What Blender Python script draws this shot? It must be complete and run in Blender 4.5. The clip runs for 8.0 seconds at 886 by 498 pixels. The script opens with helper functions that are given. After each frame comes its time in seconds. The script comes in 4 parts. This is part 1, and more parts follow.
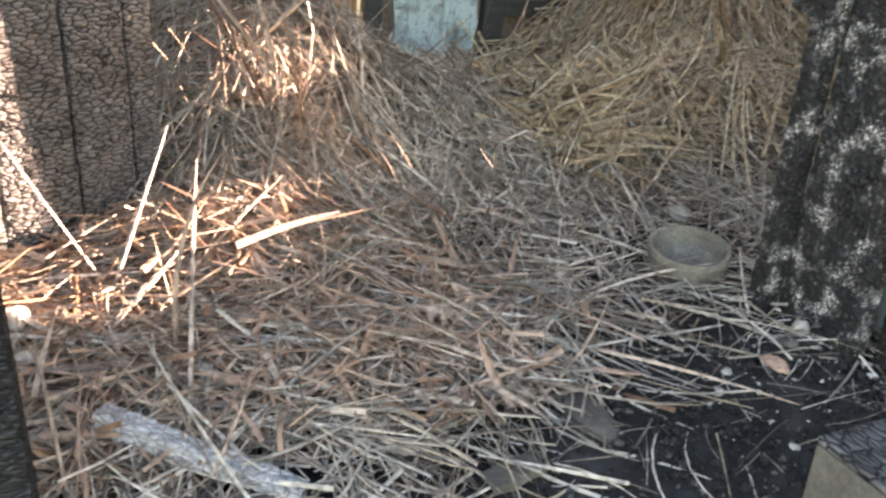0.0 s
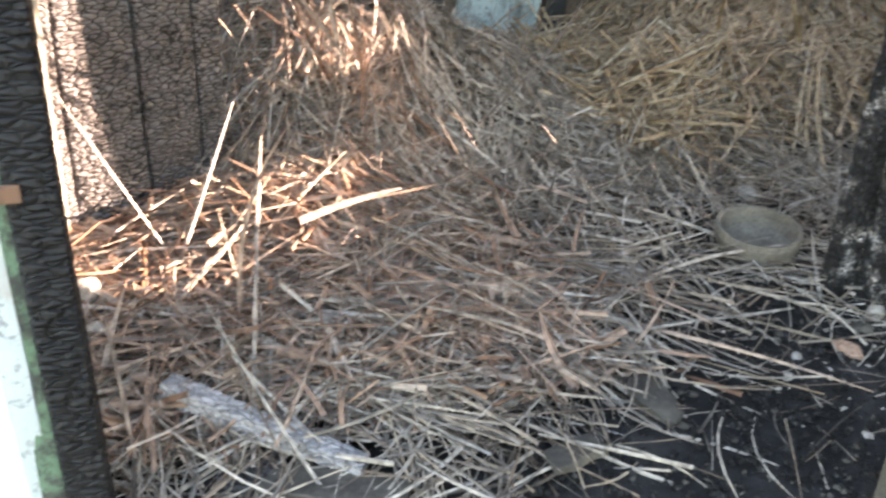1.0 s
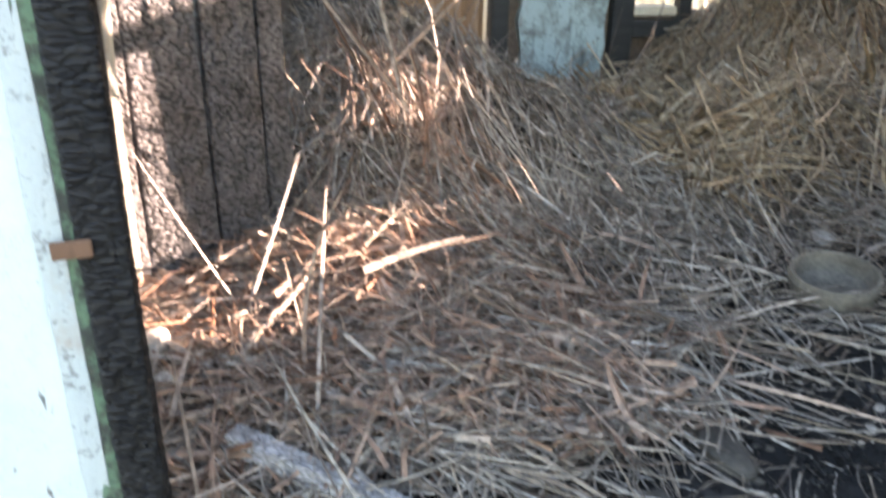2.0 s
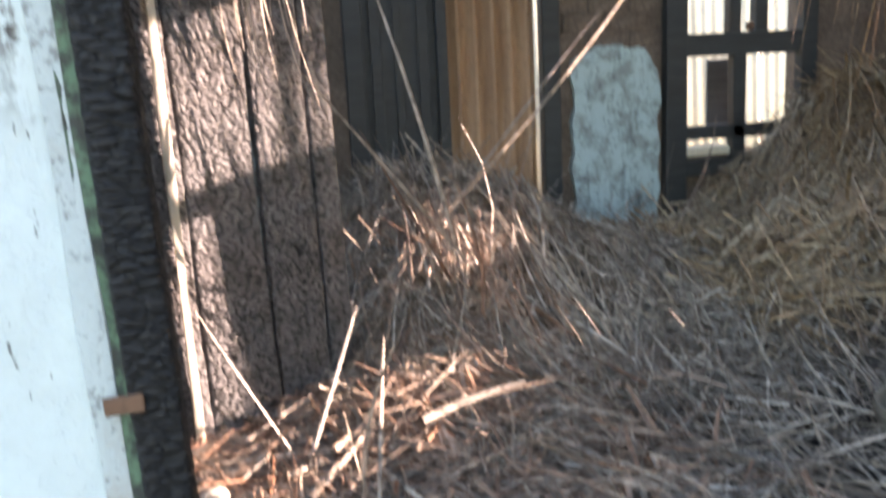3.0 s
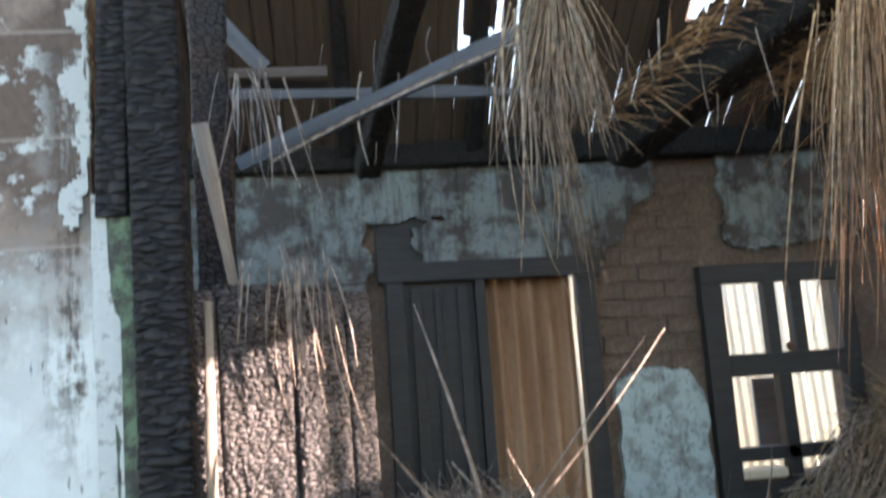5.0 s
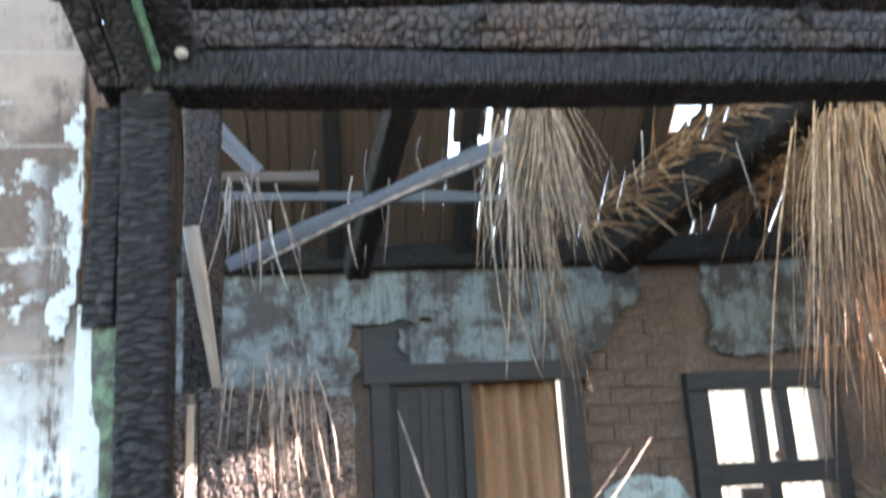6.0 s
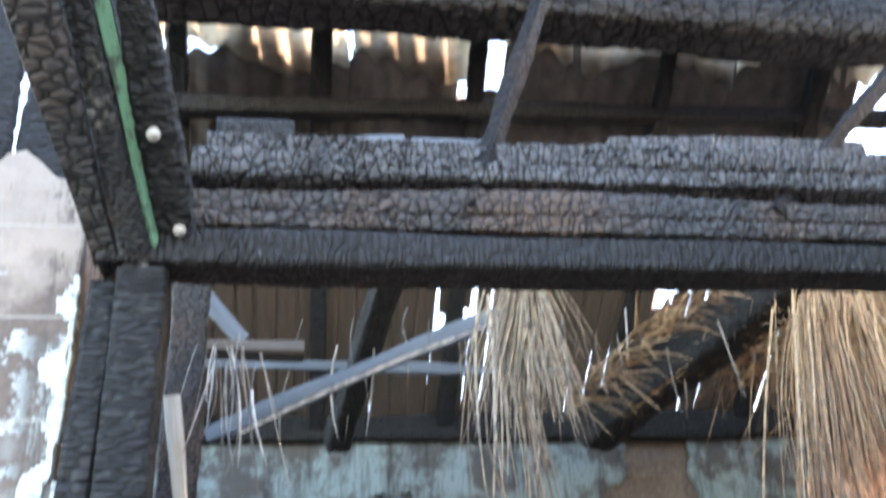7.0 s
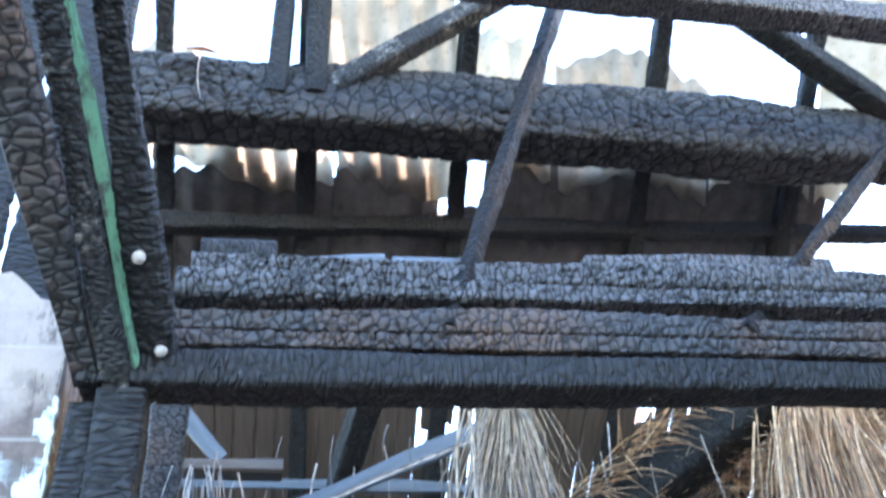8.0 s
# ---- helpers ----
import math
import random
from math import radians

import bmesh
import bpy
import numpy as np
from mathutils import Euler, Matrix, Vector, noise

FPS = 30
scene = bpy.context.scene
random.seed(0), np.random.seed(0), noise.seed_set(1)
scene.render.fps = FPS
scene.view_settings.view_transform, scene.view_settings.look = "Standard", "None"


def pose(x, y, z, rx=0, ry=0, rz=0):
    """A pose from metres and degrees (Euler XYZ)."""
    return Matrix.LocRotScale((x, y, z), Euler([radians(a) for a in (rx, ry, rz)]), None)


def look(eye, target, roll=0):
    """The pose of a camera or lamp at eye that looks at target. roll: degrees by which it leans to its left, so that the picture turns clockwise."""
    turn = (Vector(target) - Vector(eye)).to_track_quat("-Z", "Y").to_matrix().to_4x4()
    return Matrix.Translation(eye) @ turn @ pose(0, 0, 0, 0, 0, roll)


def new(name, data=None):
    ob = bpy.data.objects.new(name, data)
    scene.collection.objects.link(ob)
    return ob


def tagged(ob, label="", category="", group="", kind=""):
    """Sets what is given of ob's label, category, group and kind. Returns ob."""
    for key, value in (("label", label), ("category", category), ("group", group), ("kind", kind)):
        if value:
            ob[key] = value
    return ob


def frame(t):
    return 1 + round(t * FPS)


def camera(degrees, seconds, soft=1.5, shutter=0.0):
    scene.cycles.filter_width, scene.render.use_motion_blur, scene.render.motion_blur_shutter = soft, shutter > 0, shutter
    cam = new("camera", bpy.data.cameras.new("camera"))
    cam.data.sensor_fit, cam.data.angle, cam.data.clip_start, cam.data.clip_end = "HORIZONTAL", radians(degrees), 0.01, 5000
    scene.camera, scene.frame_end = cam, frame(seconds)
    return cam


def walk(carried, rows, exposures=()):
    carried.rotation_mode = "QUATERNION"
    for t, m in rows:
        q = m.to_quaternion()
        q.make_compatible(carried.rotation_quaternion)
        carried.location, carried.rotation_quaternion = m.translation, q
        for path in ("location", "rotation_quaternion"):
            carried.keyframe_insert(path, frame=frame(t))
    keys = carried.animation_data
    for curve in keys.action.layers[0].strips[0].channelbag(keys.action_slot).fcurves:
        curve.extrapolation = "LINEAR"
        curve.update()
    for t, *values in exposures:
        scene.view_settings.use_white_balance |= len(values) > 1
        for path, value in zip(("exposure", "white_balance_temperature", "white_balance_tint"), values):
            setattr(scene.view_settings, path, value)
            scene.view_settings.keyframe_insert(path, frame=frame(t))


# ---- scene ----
cam = camera(55.0, 8.0, soft=2.5, shutter=0.9)
PATH = [
    (0, (-0.039, 0.005, 1.297), (0.694, 1.671, 0.468), 2.73),
    (0.5, (-0.038, 0.013, 1.289), (0.642, 1.690, 0.437), 2.06),
    (1, (-0.042, 0.020, 1.285), (0.556, 1.715, 0.407), 1.55),
    (1.2, (-0.039, 0.023, 1.288), (0.524, 1.725, 0.401), 1.16),
    (2.5, (-0.014, 0.027, 1.278), (0.388, 1.886, 0.657), -3.00),
    (3, (0.009, 0.020, 1.258), (0.352, 1.944, 0.831), -5.14),
    (3.5, (0.014, 0.014, 1.270), (0.334, 1.975, 1.044), -5.39),
    (4, (0.000, 0.032, 1.291), (0.322, 2.006, 1.260), -5.79),
    (4.5, (-0.010, 0.030, 1.305), (0.308, 1.998, 1.471), -5.99),
    (6, (0.002, -0.007, 1.336), (0.363, 1.889, 1.860), -5.30),
    (6.5, (0.001, -0.027, 1.361), (0.379, 1.814, 2.045), -4.73),
    (7, (-0.008, -0.027, 1.353), (0.395, 1.722, 2.238), -4.74),
    (7.5, (-0.013, -0.040, 1.358), (0.412, 1.628, 2.376), -5.25),
    (8, (-0.008, -0.065, 1.349), (0.426, 1.543, 2.455), -5.98),
]
walk(cam, [(t, look(eye, target, roll)) for t, eye, target, roll in PATH],
     exposures=[(0.0, 4.1, 8300, 20), (1.2, 4.05, 7900, 20), (2.5, 3.55, 7200, 20), (3.5, 3.25, 7200, 20), (4.6, 3.05, 7100, 20), (6.0, 3.95, 7000, 21), (7.0, 4.5, 6600, 20), (8.0, 4.55, 5500, 17)])

# ---- light: a low sun through an unseen window in the side wall, a clear sky over the burnt roof ----
SUN_TO = Vector((1.0, 0.02, 0.2)).normalized()
world = bpy.data.worlds.new("sky")
scene.world = world
world.use_nodes = True
wn = world.node_tree.nodes
sky = wn.new("ShaderNodeTexSky")
sky.sky_type, sky.sun_disc = "NISHITA", False
sky.sun_elevation = math.asin(SUN_TO.z)
sky.sun_rotation = math.atan2(SUN_TO.x, SUN_TO.y)
sky.dust_density, sky.air_density = 1.0, 1.0
world.node_tree.links.new(sky.outputs[0], wn["Background"].inputs[0])
wn["Background"].inputs[1].default_value = 0.15
sun = new("sun", bpy.data.lights.new("sun", "SUN"))
sun.data.energy, sun.data.angle, sun.data.color = 5.0, radians(0.5), (1.0, 0.8, 0.7)
sun.matrix_world = look(SUN_TO * 30, (0, 0, 0))


# ---- materials ----
def mat_base(name, rough=0.8, metal=0.0):
    m = bpy.data.materials.new(name)
    m.use_nodes = True
    b = m.node_tree.nodes["Principled BSDF"]
    b.inputs["Roughness"].default_value = rough
    b.inputs["Metallic"].default_value = metal
    return m, m.node_tree.nodes, m.node_tree.links, b


def coords(n, l, scale=(1, 1, 1)):
    tc = n.new("ShaderNodeTexCoord")
    mp = n.new("ShaderNodeMapping")
    mp.inputs["Scale"].default_value = scale
    l.new(tc.outputs["Object"], mp.inputs["Vector"])
    return mp.outputs[0]


def tex_noise(n, l, vec, scale, detail=5.0, rough=0.6):
    t = n.new("ShaderNodeTexNoise")
    t.inputs["Scale"].default_value, t.inputs["Detail"].default_value, t.inputs["Roughness"].default_value = scale, detail, rough
    l.new(vec, t.inputs["Vector"])
    return t.outputs["Fac"]


def ramp(n, l, fac, stops):
    r = n.new("ShaderNodeValToRGB")
    e = r.color_ramp.elements
    while len(e) < len(stops):
        e.new(0.5)
    for k, (p, c) in enumerate(stops):
        e[k].position = p
        e[k].color = (*c, 1) if len(c) == 3 else c
    l.new(fac, r.inputs[0])
    return r.outputs[0]


def mix(n, l, fac, a, b, mode="MIX"):
    x = n.new("ShaderNodeMix")
    x.data_type, x.blend_type = "RGBA", mode
    for sock, val in ((x.inputs[0], fac), (x.inputs[6], a), (x.inputs[7], b)):
        if hasattr(val, "is_linked"):
            l.new(val, sock)
        else:
            sock.default_value = val if not isinstance(val, tuple) else (*val, 1)
    return x.outputs[2]


def bump(n, l, b, height, strength, dist):
    u = n.new("ShaderNodeBump")
    u.inputs["Strength"].default_value, u.inputs["Distance"].default_value = strength, dist
    l.new(height, u.inputs["Height"])
    l.new(u.outputs[0], b.inputs["Normal"])


def char_material(name, ash=0.5, base=0.008, ash_col=(0.42, 0.4, 0.38), brown=0.0, cells=(52, 34, 34), dark=1.0, gloss=0.3, fleck=55, patches=5):
    """Charred wood: black, crazed, with pale ash on the high spots and brown where the fire was weaker."""
    m, n, l, b = mat_base(name, 0.7)
    b.inputs["Specular IOR Level"].default_value = gloss
    v = coords(n, l)
    big = tex_noise(n, l, v, 2.2, 4)
    fine = tex_noise(n, l, v, 60, 4)
    mid = tex_noise(n, l, v, 14, 5, 0.7)
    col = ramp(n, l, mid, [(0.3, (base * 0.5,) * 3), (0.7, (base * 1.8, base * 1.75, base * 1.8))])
    if brown:
        f = ramp(n, l, big, [(0.45, (0, 0, 0)), (0.7, (brown,) * 3)])
        col = mix(n, l, f, col, (0.10, 0.055, 0.03))
    vo = n.new("ShaderNodeTexVoronoi")
    vo.inputs["Scale"].default_value = fleck
    l.new(v, vo.inputs["Vector"])
    spots = ramp(n, l, vo.outputs["Distance"], [(0.0, (1, 1, 1)), (0.3 + 0.25 * ash, (0.3 * ash,) * 3), (0.6 + 0.2 * ash, (0, 0, 0))])
    patch = ramp(n, l, tex_noise(n, l, v, patches, 6, 0.7), [(0.62 - 0.12 * ash, (0, 0, 0)), (0.75 - 0.1 * ash, (ash,) * 3)])
    fac = mix(n, l, 1.0, spots, patch, "MULTIPLY")
    col = mix(n, l, fac, col, ash_col)
    l.new(col, b.inputs["Base Color"])
    l.new(ramp(n, l, mid, [(0.3, (0.5,) * 3), (0.7, (0.85,) * 3)]), b.inputs["Roughness"])
    # crazing: fine dark cracks, denser across the grain (local x)
    wv = n.new("ShaderNodeVectorMath")
    wv.operation = "MULTIPLY_ADD"
    nz = n.new("ShaderNodeTexNoise")
    nz.inputs["Scale"].default_value = 18
    l.new(v, nz.inputs["Vector"])
    l.new(nz.outputs["Color"], wv.inputs[0])
    wv.inputs[1].default_value = (0.009, 0.009, 0.009)
    l.new(v, wv.inputs[2])
    mp2 = n.new("ShaderNodeMapping")
    mp2.inputs["Scale"].default_value = cells
    l.new(wv.outputs[0], mp2.inputs["Vector"])
    ed = n.new("ShaderNodeTexVoronoi")
    ed.feature = "DISTANCE_TO_EDGE"
    ed.inputs["Scale"].default_value = 1.0
    l.new(mp2.outputs[0], ed.inputs["Vector"])
    line = ramp(n, l, ed.outputs["Distance"], [(0.02, (dark,) * 3), (0.12, (0, 0, 0))])
    col = mix(n, l, line, col, (0.003, 0.003, 0.003))
    l.new(col, b.inputs["Base Color"])
    dome = ramp(n, l, ed.outputs["Distance"], [(0.0, (0, 0, 0)), (0.25, (0.8, 0.8, 0.8)), (0.6, (1, 1, 1))])
    h = mix(n, l, 0.25, dome, fine)
    bump(n, l, b, h, 0.9, 0.008)
    return m


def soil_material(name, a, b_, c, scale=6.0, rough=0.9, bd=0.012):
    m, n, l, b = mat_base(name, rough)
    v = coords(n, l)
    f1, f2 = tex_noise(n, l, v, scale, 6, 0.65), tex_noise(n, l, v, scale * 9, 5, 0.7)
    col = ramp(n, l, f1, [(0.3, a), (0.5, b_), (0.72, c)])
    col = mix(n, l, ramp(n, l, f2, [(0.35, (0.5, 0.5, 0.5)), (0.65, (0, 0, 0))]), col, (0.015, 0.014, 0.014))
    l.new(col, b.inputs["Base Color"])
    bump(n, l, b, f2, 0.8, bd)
    return m


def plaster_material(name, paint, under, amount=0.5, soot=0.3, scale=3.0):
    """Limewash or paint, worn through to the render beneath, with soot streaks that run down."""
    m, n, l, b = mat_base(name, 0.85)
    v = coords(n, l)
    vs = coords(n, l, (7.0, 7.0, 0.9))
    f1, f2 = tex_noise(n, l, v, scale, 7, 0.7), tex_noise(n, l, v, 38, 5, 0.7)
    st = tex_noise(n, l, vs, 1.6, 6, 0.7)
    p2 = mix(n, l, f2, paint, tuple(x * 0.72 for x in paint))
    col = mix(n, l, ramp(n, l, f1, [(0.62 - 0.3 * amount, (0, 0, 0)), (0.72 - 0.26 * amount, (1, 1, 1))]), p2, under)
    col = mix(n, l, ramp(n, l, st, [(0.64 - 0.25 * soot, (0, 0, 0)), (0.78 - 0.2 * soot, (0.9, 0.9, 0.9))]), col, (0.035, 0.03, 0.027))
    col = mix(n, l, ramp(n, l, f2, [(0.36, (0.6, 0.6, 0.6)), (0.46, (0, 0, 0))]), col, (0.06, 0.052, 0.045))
    l.new(col, b.inputs["Base Color"])
    hh = mix(n, l, 0.6, f1, f2)
    bump(n, l, b, hh, 0.6, 0.01)
    return m


def maths(n, l, op, a, b=0.0):
    x = n.new("ShaderNodeMath")
    x.operation = op
    for k, val in enumerate((a, b)):
        if hasattr(val, "is_linked"):
            l.new(val, x.inputs[k])
        else:
            x.inputs[k].default_value = val
    return x.outputs[0]


def burnt_wall_material(name):
    """Limewashed block wall: clean below, scaled off by the fire above, with soot runs and the courses showing."""
    m, n, l, b = mat_base(name, 0.85)
    v = coords(n, l)
    sep = n.new("ShaderNodeSeparateXYZ")
    l.new(v, sep.inputs[0])
    big, mid, fine = tex_noise(n, l, v, 4.5, 5, 0.6), tex_noise(n, l, v, 17, 6, 0.7), tex_noise(n, l, v, 70, 5, 0.7)
    runs = tex_noise(n, l, coords(n, l, (16, 16, 1.6)), 1.7, 6, 0.72)
    nicks = tex_noise(n, l, coords(n, l, (55, 55, 12)), 1.0, 4, 0.6)
    h = maths(n, l, "ADD", sep.outputs[2], maths(n, l, "MULTIPLY", maths(n, l, "SUBTRACT", big, 0.5), 0.55))
    white = mix(n, l, mid, (0.56, 0.63, 0.63), (0.43, 0.49, 0.49))
    soot = mix(n, l, fine, (0.045, 0.034, 0.028), (0.16, 0.12, 0.095))
    bare = mix(n, l, mid, (0.36, 0.3, 0.25), (0.2, 0.165, 0.14))
    # scaled off: islands of limewash left on sooty render
    up = ramp(n, l, maths(n, l, "MULTIPLY", h, 0.4), [(0.575, (0, 0, 0)), (0.665, (1, 1, 1))])
    isle = ramp(n, l, mid, [(0.53, (1, 1, 1)), (0.6, (0, 0, 0))])
    col = mix(n, l, mix(n, l, 1.0, up, isle, "MULTIPLY"), white, soot)
    warm = ramp(n, l, big, [(0.5, (0, 0, 0)), (0.62, (0.75, 0.75, 0.75))])
    col = mix(n, l, mix(n, l, 1.0, up, warm, "MULTIPLY"), col, bare)
    top = ramp(n, l, maths(n, l, "MULTIPLY", h, 0.4), [(0.775, (0, 0, 0)), (0.815, (0.9, 0.9, 0.9))])
    col = mix(n, l, top, col, bare)
    # soot that ran down under it
    low = ramp(n, l, maths(n, l, "MULTIPLY", h, 0.4), [(0.46, (0, 0, 0)), (0.55, (1, 1, 1))])
    beside = ramp(n, l, maths(n, l, "ADD", maths(n, l, "MULTIPLY", sep.outputs[0], 3.0), maths(n, l, "ADD", 1.5, maths(n, l, "MULTIPLY", mid, 0.35))), [(0.42, (0.12, 0.12, 0.12)), (0.56, (1, 1, 1))])
    low = mix(n, l, 1.0, low, beside, "MULTIPLY")
    run = ramp(n, l, mix(n, l, 0.45, runs, mid), [(0.47, (0, 0, 0)), (0.54, (0.95, 0.95, 0.95))])
    col = mix(n, l, mix(n, l, 1.0, low, run, "MULTIPLY"), col, (0.07, 0.055, 0.045))
    chip = ramp(n, l, nicks, [(0.3, (0.85, 0.85, 0.85)), (0.35, (0, 0, 0))])
    col = mix(n, l, chip, col, (0.06, 0.055, 0.05))
    # courses, as shallow joints
    fr = maths(n, l, "FRACT", maths(n, l, "MULTIPLY", maths(n, l, "SUBTRACT", sep.outputs[2], 0.5), 5.55))
    joint = ramp(n, l, fr, [(0.0, (1, 1, 1)), (0.05, (0, 0, 0))])
    joint = mix(n, l, 1.0, joint, up, "MULTIPLY")
    col = mix(n, l, mix(n, l, 1.0, joint, (0.5, 0.5, 0.5), "MULTIPLY"), col, (0.4, 0.38, 0.35))
    l.new(col, b.inputs["Base Color"])
    hh = mix(n, l, 0.5, mix(n, l, 0.6, isle, fine), joint, "SUBTRACT")
    bump(n, l, b, hh, 0.5, 0.006)
    return m


def straw_material(name, cols):
    m, n, l, b = mat_base(name, 0.5)
    g = n.new("ShaderNodeNewGeometry")
    v = coords(n, l)
    k = len(cols) - 1
    c = ramp(n, l, g.outputs["Random Per Island"], [(i / k, q) for i, q in enumerate(cols)])
    c = mix(n, l, ramp(n, l, tex_noise(n, l, v, 30, 3), [(0.35, (0.7, 0.7, 0.7)), (0.6, (0, 0, 0))]), c, (0.03, 0.024, 0.02))
    l.new(c, b.inputs["Base Color"])
    return m


def sheet_material(name, a, c, rough=0.5, glow=0.0):
    m, n, l, b = mat_base(name, rough)
    v = coords(n, l)
    vs = coords(n, l, (5, 5, 0.6))
    col = ramp(n, l, tex_noise(n, l, vs, 2.5, 5), [(0.3, a), (0.7, c)])
    col = mix(n, l, ramp(n, l, tex_noise(n, l, v, 25, 5), [(0.55, (0, 0, 0)), (0.75, (0.5, 0.5, 0.5))]), col, tuple(x * 0.4 for x in a))
    l.new(col, b.inputs["Base Color"])
    if glow:
        b.inputs["Transmission Weight"].default_value = glow
    return m


def wood_material(name, a, c, rough=0.6):
    m, n, l, b = mat_base(name, rough)
    v = coords(n, l, (1, 12, 12))
    f = tex_noise(n, l, v, 4, 6, 0.7)
    col = ramp(n, l, f, [(0.3, a), (0.7, c)])
    l.new(col, b.inputs["Base Color"])
    bump(n, l, b, f, 0.5, 0.004)
    return m


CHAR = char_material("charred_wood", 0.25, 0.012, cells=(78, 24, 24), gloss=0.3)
CHAR_BIG = char_material("deeply_crazed_char", 0.3, 0.032, (0.42, 0.46, 0.52), cells=(17, 13, 13), dark=0.9, gloss=0.2)
CHAR_SPOT = char_material("brown_char_with_white_spots", 0.25, 0.008, (0.8, 0.76, 0.7), brown=0.2, cells=(40, 24, 24), gloss=0.1, fleck=38)
CHAR_ASH = char_material("charred_wood_with_ash", 0.75, 0.022, (0.62, 0.58, 0.52), cells=(95, 42, 42), dark=0.8)
CHAR_FLECK = char_material("white_flecked_char", 0.9, 0.012, (0.85, 0.8, 0.76), dark=0.6, fleck=125, patches=13)
CHAR_BROWN = char_material("charred_brown_wood", 0.25, 0.03, (0.4, 0.35, 0.3), brown=0.7)
CHAR_FACE = char_material("crazed_grey_char", 0.2, 0.11, (0.5, 0.43, 0.38), brown=0.2, cells=(72, 26, 26), dark=0.95)
ASHEN = char_material("ashen_wood", 0.9, 0.25, (0.7, 0.67, 0.62), cells=(30, 60, 60), dark=0.4)
# raised base and bluish ash put skylight and lens haze into the colour
CHAR_SKYLIT = char_material("skylit_charred_wood", 0.3, 0.06, (0.42, 0.46, 0.52), cells=(60, 26, 26), gloss=0.25)
GREEN = plaster_material("old_green_paint", (0.11, 0.19, 0.12), (0.035, 0.04, 0.035), 0.62, 0.5, 22)
GREEN_BATTEN = plaster_material("flaking_green_batten_paint", (0.15, 0.32, 0.2), (0.05, 0.06, 0.05), 0.35, 0.3, 16)
WHITE = plaster_material("pale_limewash", (0.46, 0.52, 0.52), (0.32, 0.29, 0.25), 0.22, 0.25, 2.4)
BURNT_WALL = burnt_wall_material("limewash_scaled_by_fire")
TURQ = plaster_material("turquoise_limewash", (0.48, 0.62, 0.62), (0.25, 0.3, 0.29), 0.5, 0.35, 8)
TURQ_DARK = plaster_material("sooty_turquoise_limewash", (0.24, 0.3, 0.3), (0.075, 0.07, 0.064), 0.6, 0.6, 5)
MUD = soil_material("mud_brick", (0.13, 0.095, 0.07), (0.19, 0.14, 0.105), (0.27, 0.2, 0.155), 4)
ASHFLOOR = soil_material("ash_floor", (0.004, 0.004, 0.0045), (0.01, 0.01, 0.011), (0.05, 0.048, 0.048), 7)
# litter under the straw, darkened so the gaps between stalks read as shade
GAP_LITTER = soil_material("gap_shaded_litter", (0.012, 0.009, 0.007), (0.025, 0.018, 0.014), (0.05, 0.038, 0.028), 12)
EARTH = soil_material("dry_earth", (0.09, 0.08, 0.065), (0.13, 0.115, 0.095), (0.18, 0.16, 0.135), 3)
STRAW_GREY = straw_material("weathered_straw", [(0.06, 0.048, 0.04), (0.27, 0.235, 0.2), (0.46, 0.41, 0.35), (0.13, 0.09, 0.065), (0.36, 0.29, 0.22), (0.58, 0.53, 0.47)])
STRAW_RED = straw_material("reddish_straw", [(0.16, 0.085, 0.055), (0.36, 0.235, 0.17), (0.5, 0.4, 0.32), (0.28, 0.14, 0.08), (0.58, 0.5, 0.43)])
STRAW_GOLD = straw_material("golden_thatch", [(0.16, 0.1, 0.055), (0.38, 0.27, 0.16), (0.5, 0.39, 0.26), (0.28, 0.17, 0.085), (0.55, 0.47, 0.36)])
STRAW_AMBER = straw_material("amber_thatch", [(0.2, 0.09, 0.035), (0.48, 0.27, 0.125), (0.58, 0.39, 0.22), (0.36, 0.16, 0.06)])
STRAW_PALE = straw_material("bleached_stalk", [(0.42, 0.35, 0.29), (0.5, 0.43, 0.37), (0.36, 0.27, 0.21)])
RUST = sheet_material("rusty_iron", (0.09, 0.045, 0.025), (0.16, 0.085, 0.05), 0.8)
TAN_SHEET = sheet_material("tan_corrugated_sheet", (0.26, 0.14, 0.07), (0.4, 0.24, 0.13), 0.6)
CREAM_SHEET = sheet_material("cream_corrugated_sheet", (0.62, 0.55, 0.4), (0.75, 0.69, 0.53), 0.6)


def roof_material(name, a, c, through_light):
    """Fibre sheet that lets some daylight through; each sheet weathered to its own tone."""
    m = sheet_material(name, a, c, 0.7)
    n, l = m.node_tree.nodes, m.node_tree.links
    oi = n.new("ShaderNodeObjectInfo")
    shade = ramp(n, l, oi.outputs["Random"], [(0.0, (0.6, 0.6, 0.62)), (0.5, (0.8, 0.8, 0.8)), (1.0, (1, 1, 1))])
    tone = mix(n, l, 1.0, n["Principled BSDF"].inputs["Base Color"].links[0].from_socket, shade, "MULTIPLY")
    l.new(tone, n["Principled BSDF"].inputs["Base Color"])
    tl, ms = n.new("ShaderNodeBsdfTranslucent"), n.new("ShaderNodeMixShader")
    l.new(tone, tl.inputs["Color"])
    ms.inputs[0].default_value = through_light
    l.new(n["Principled BSDF"].outputs[0], ms.inputs[1])
    l.new(tl.outputs[0], ms.inputs[2])
    l.new(ms.outputs[0], n["Material Output"].inputs[0])
    return m


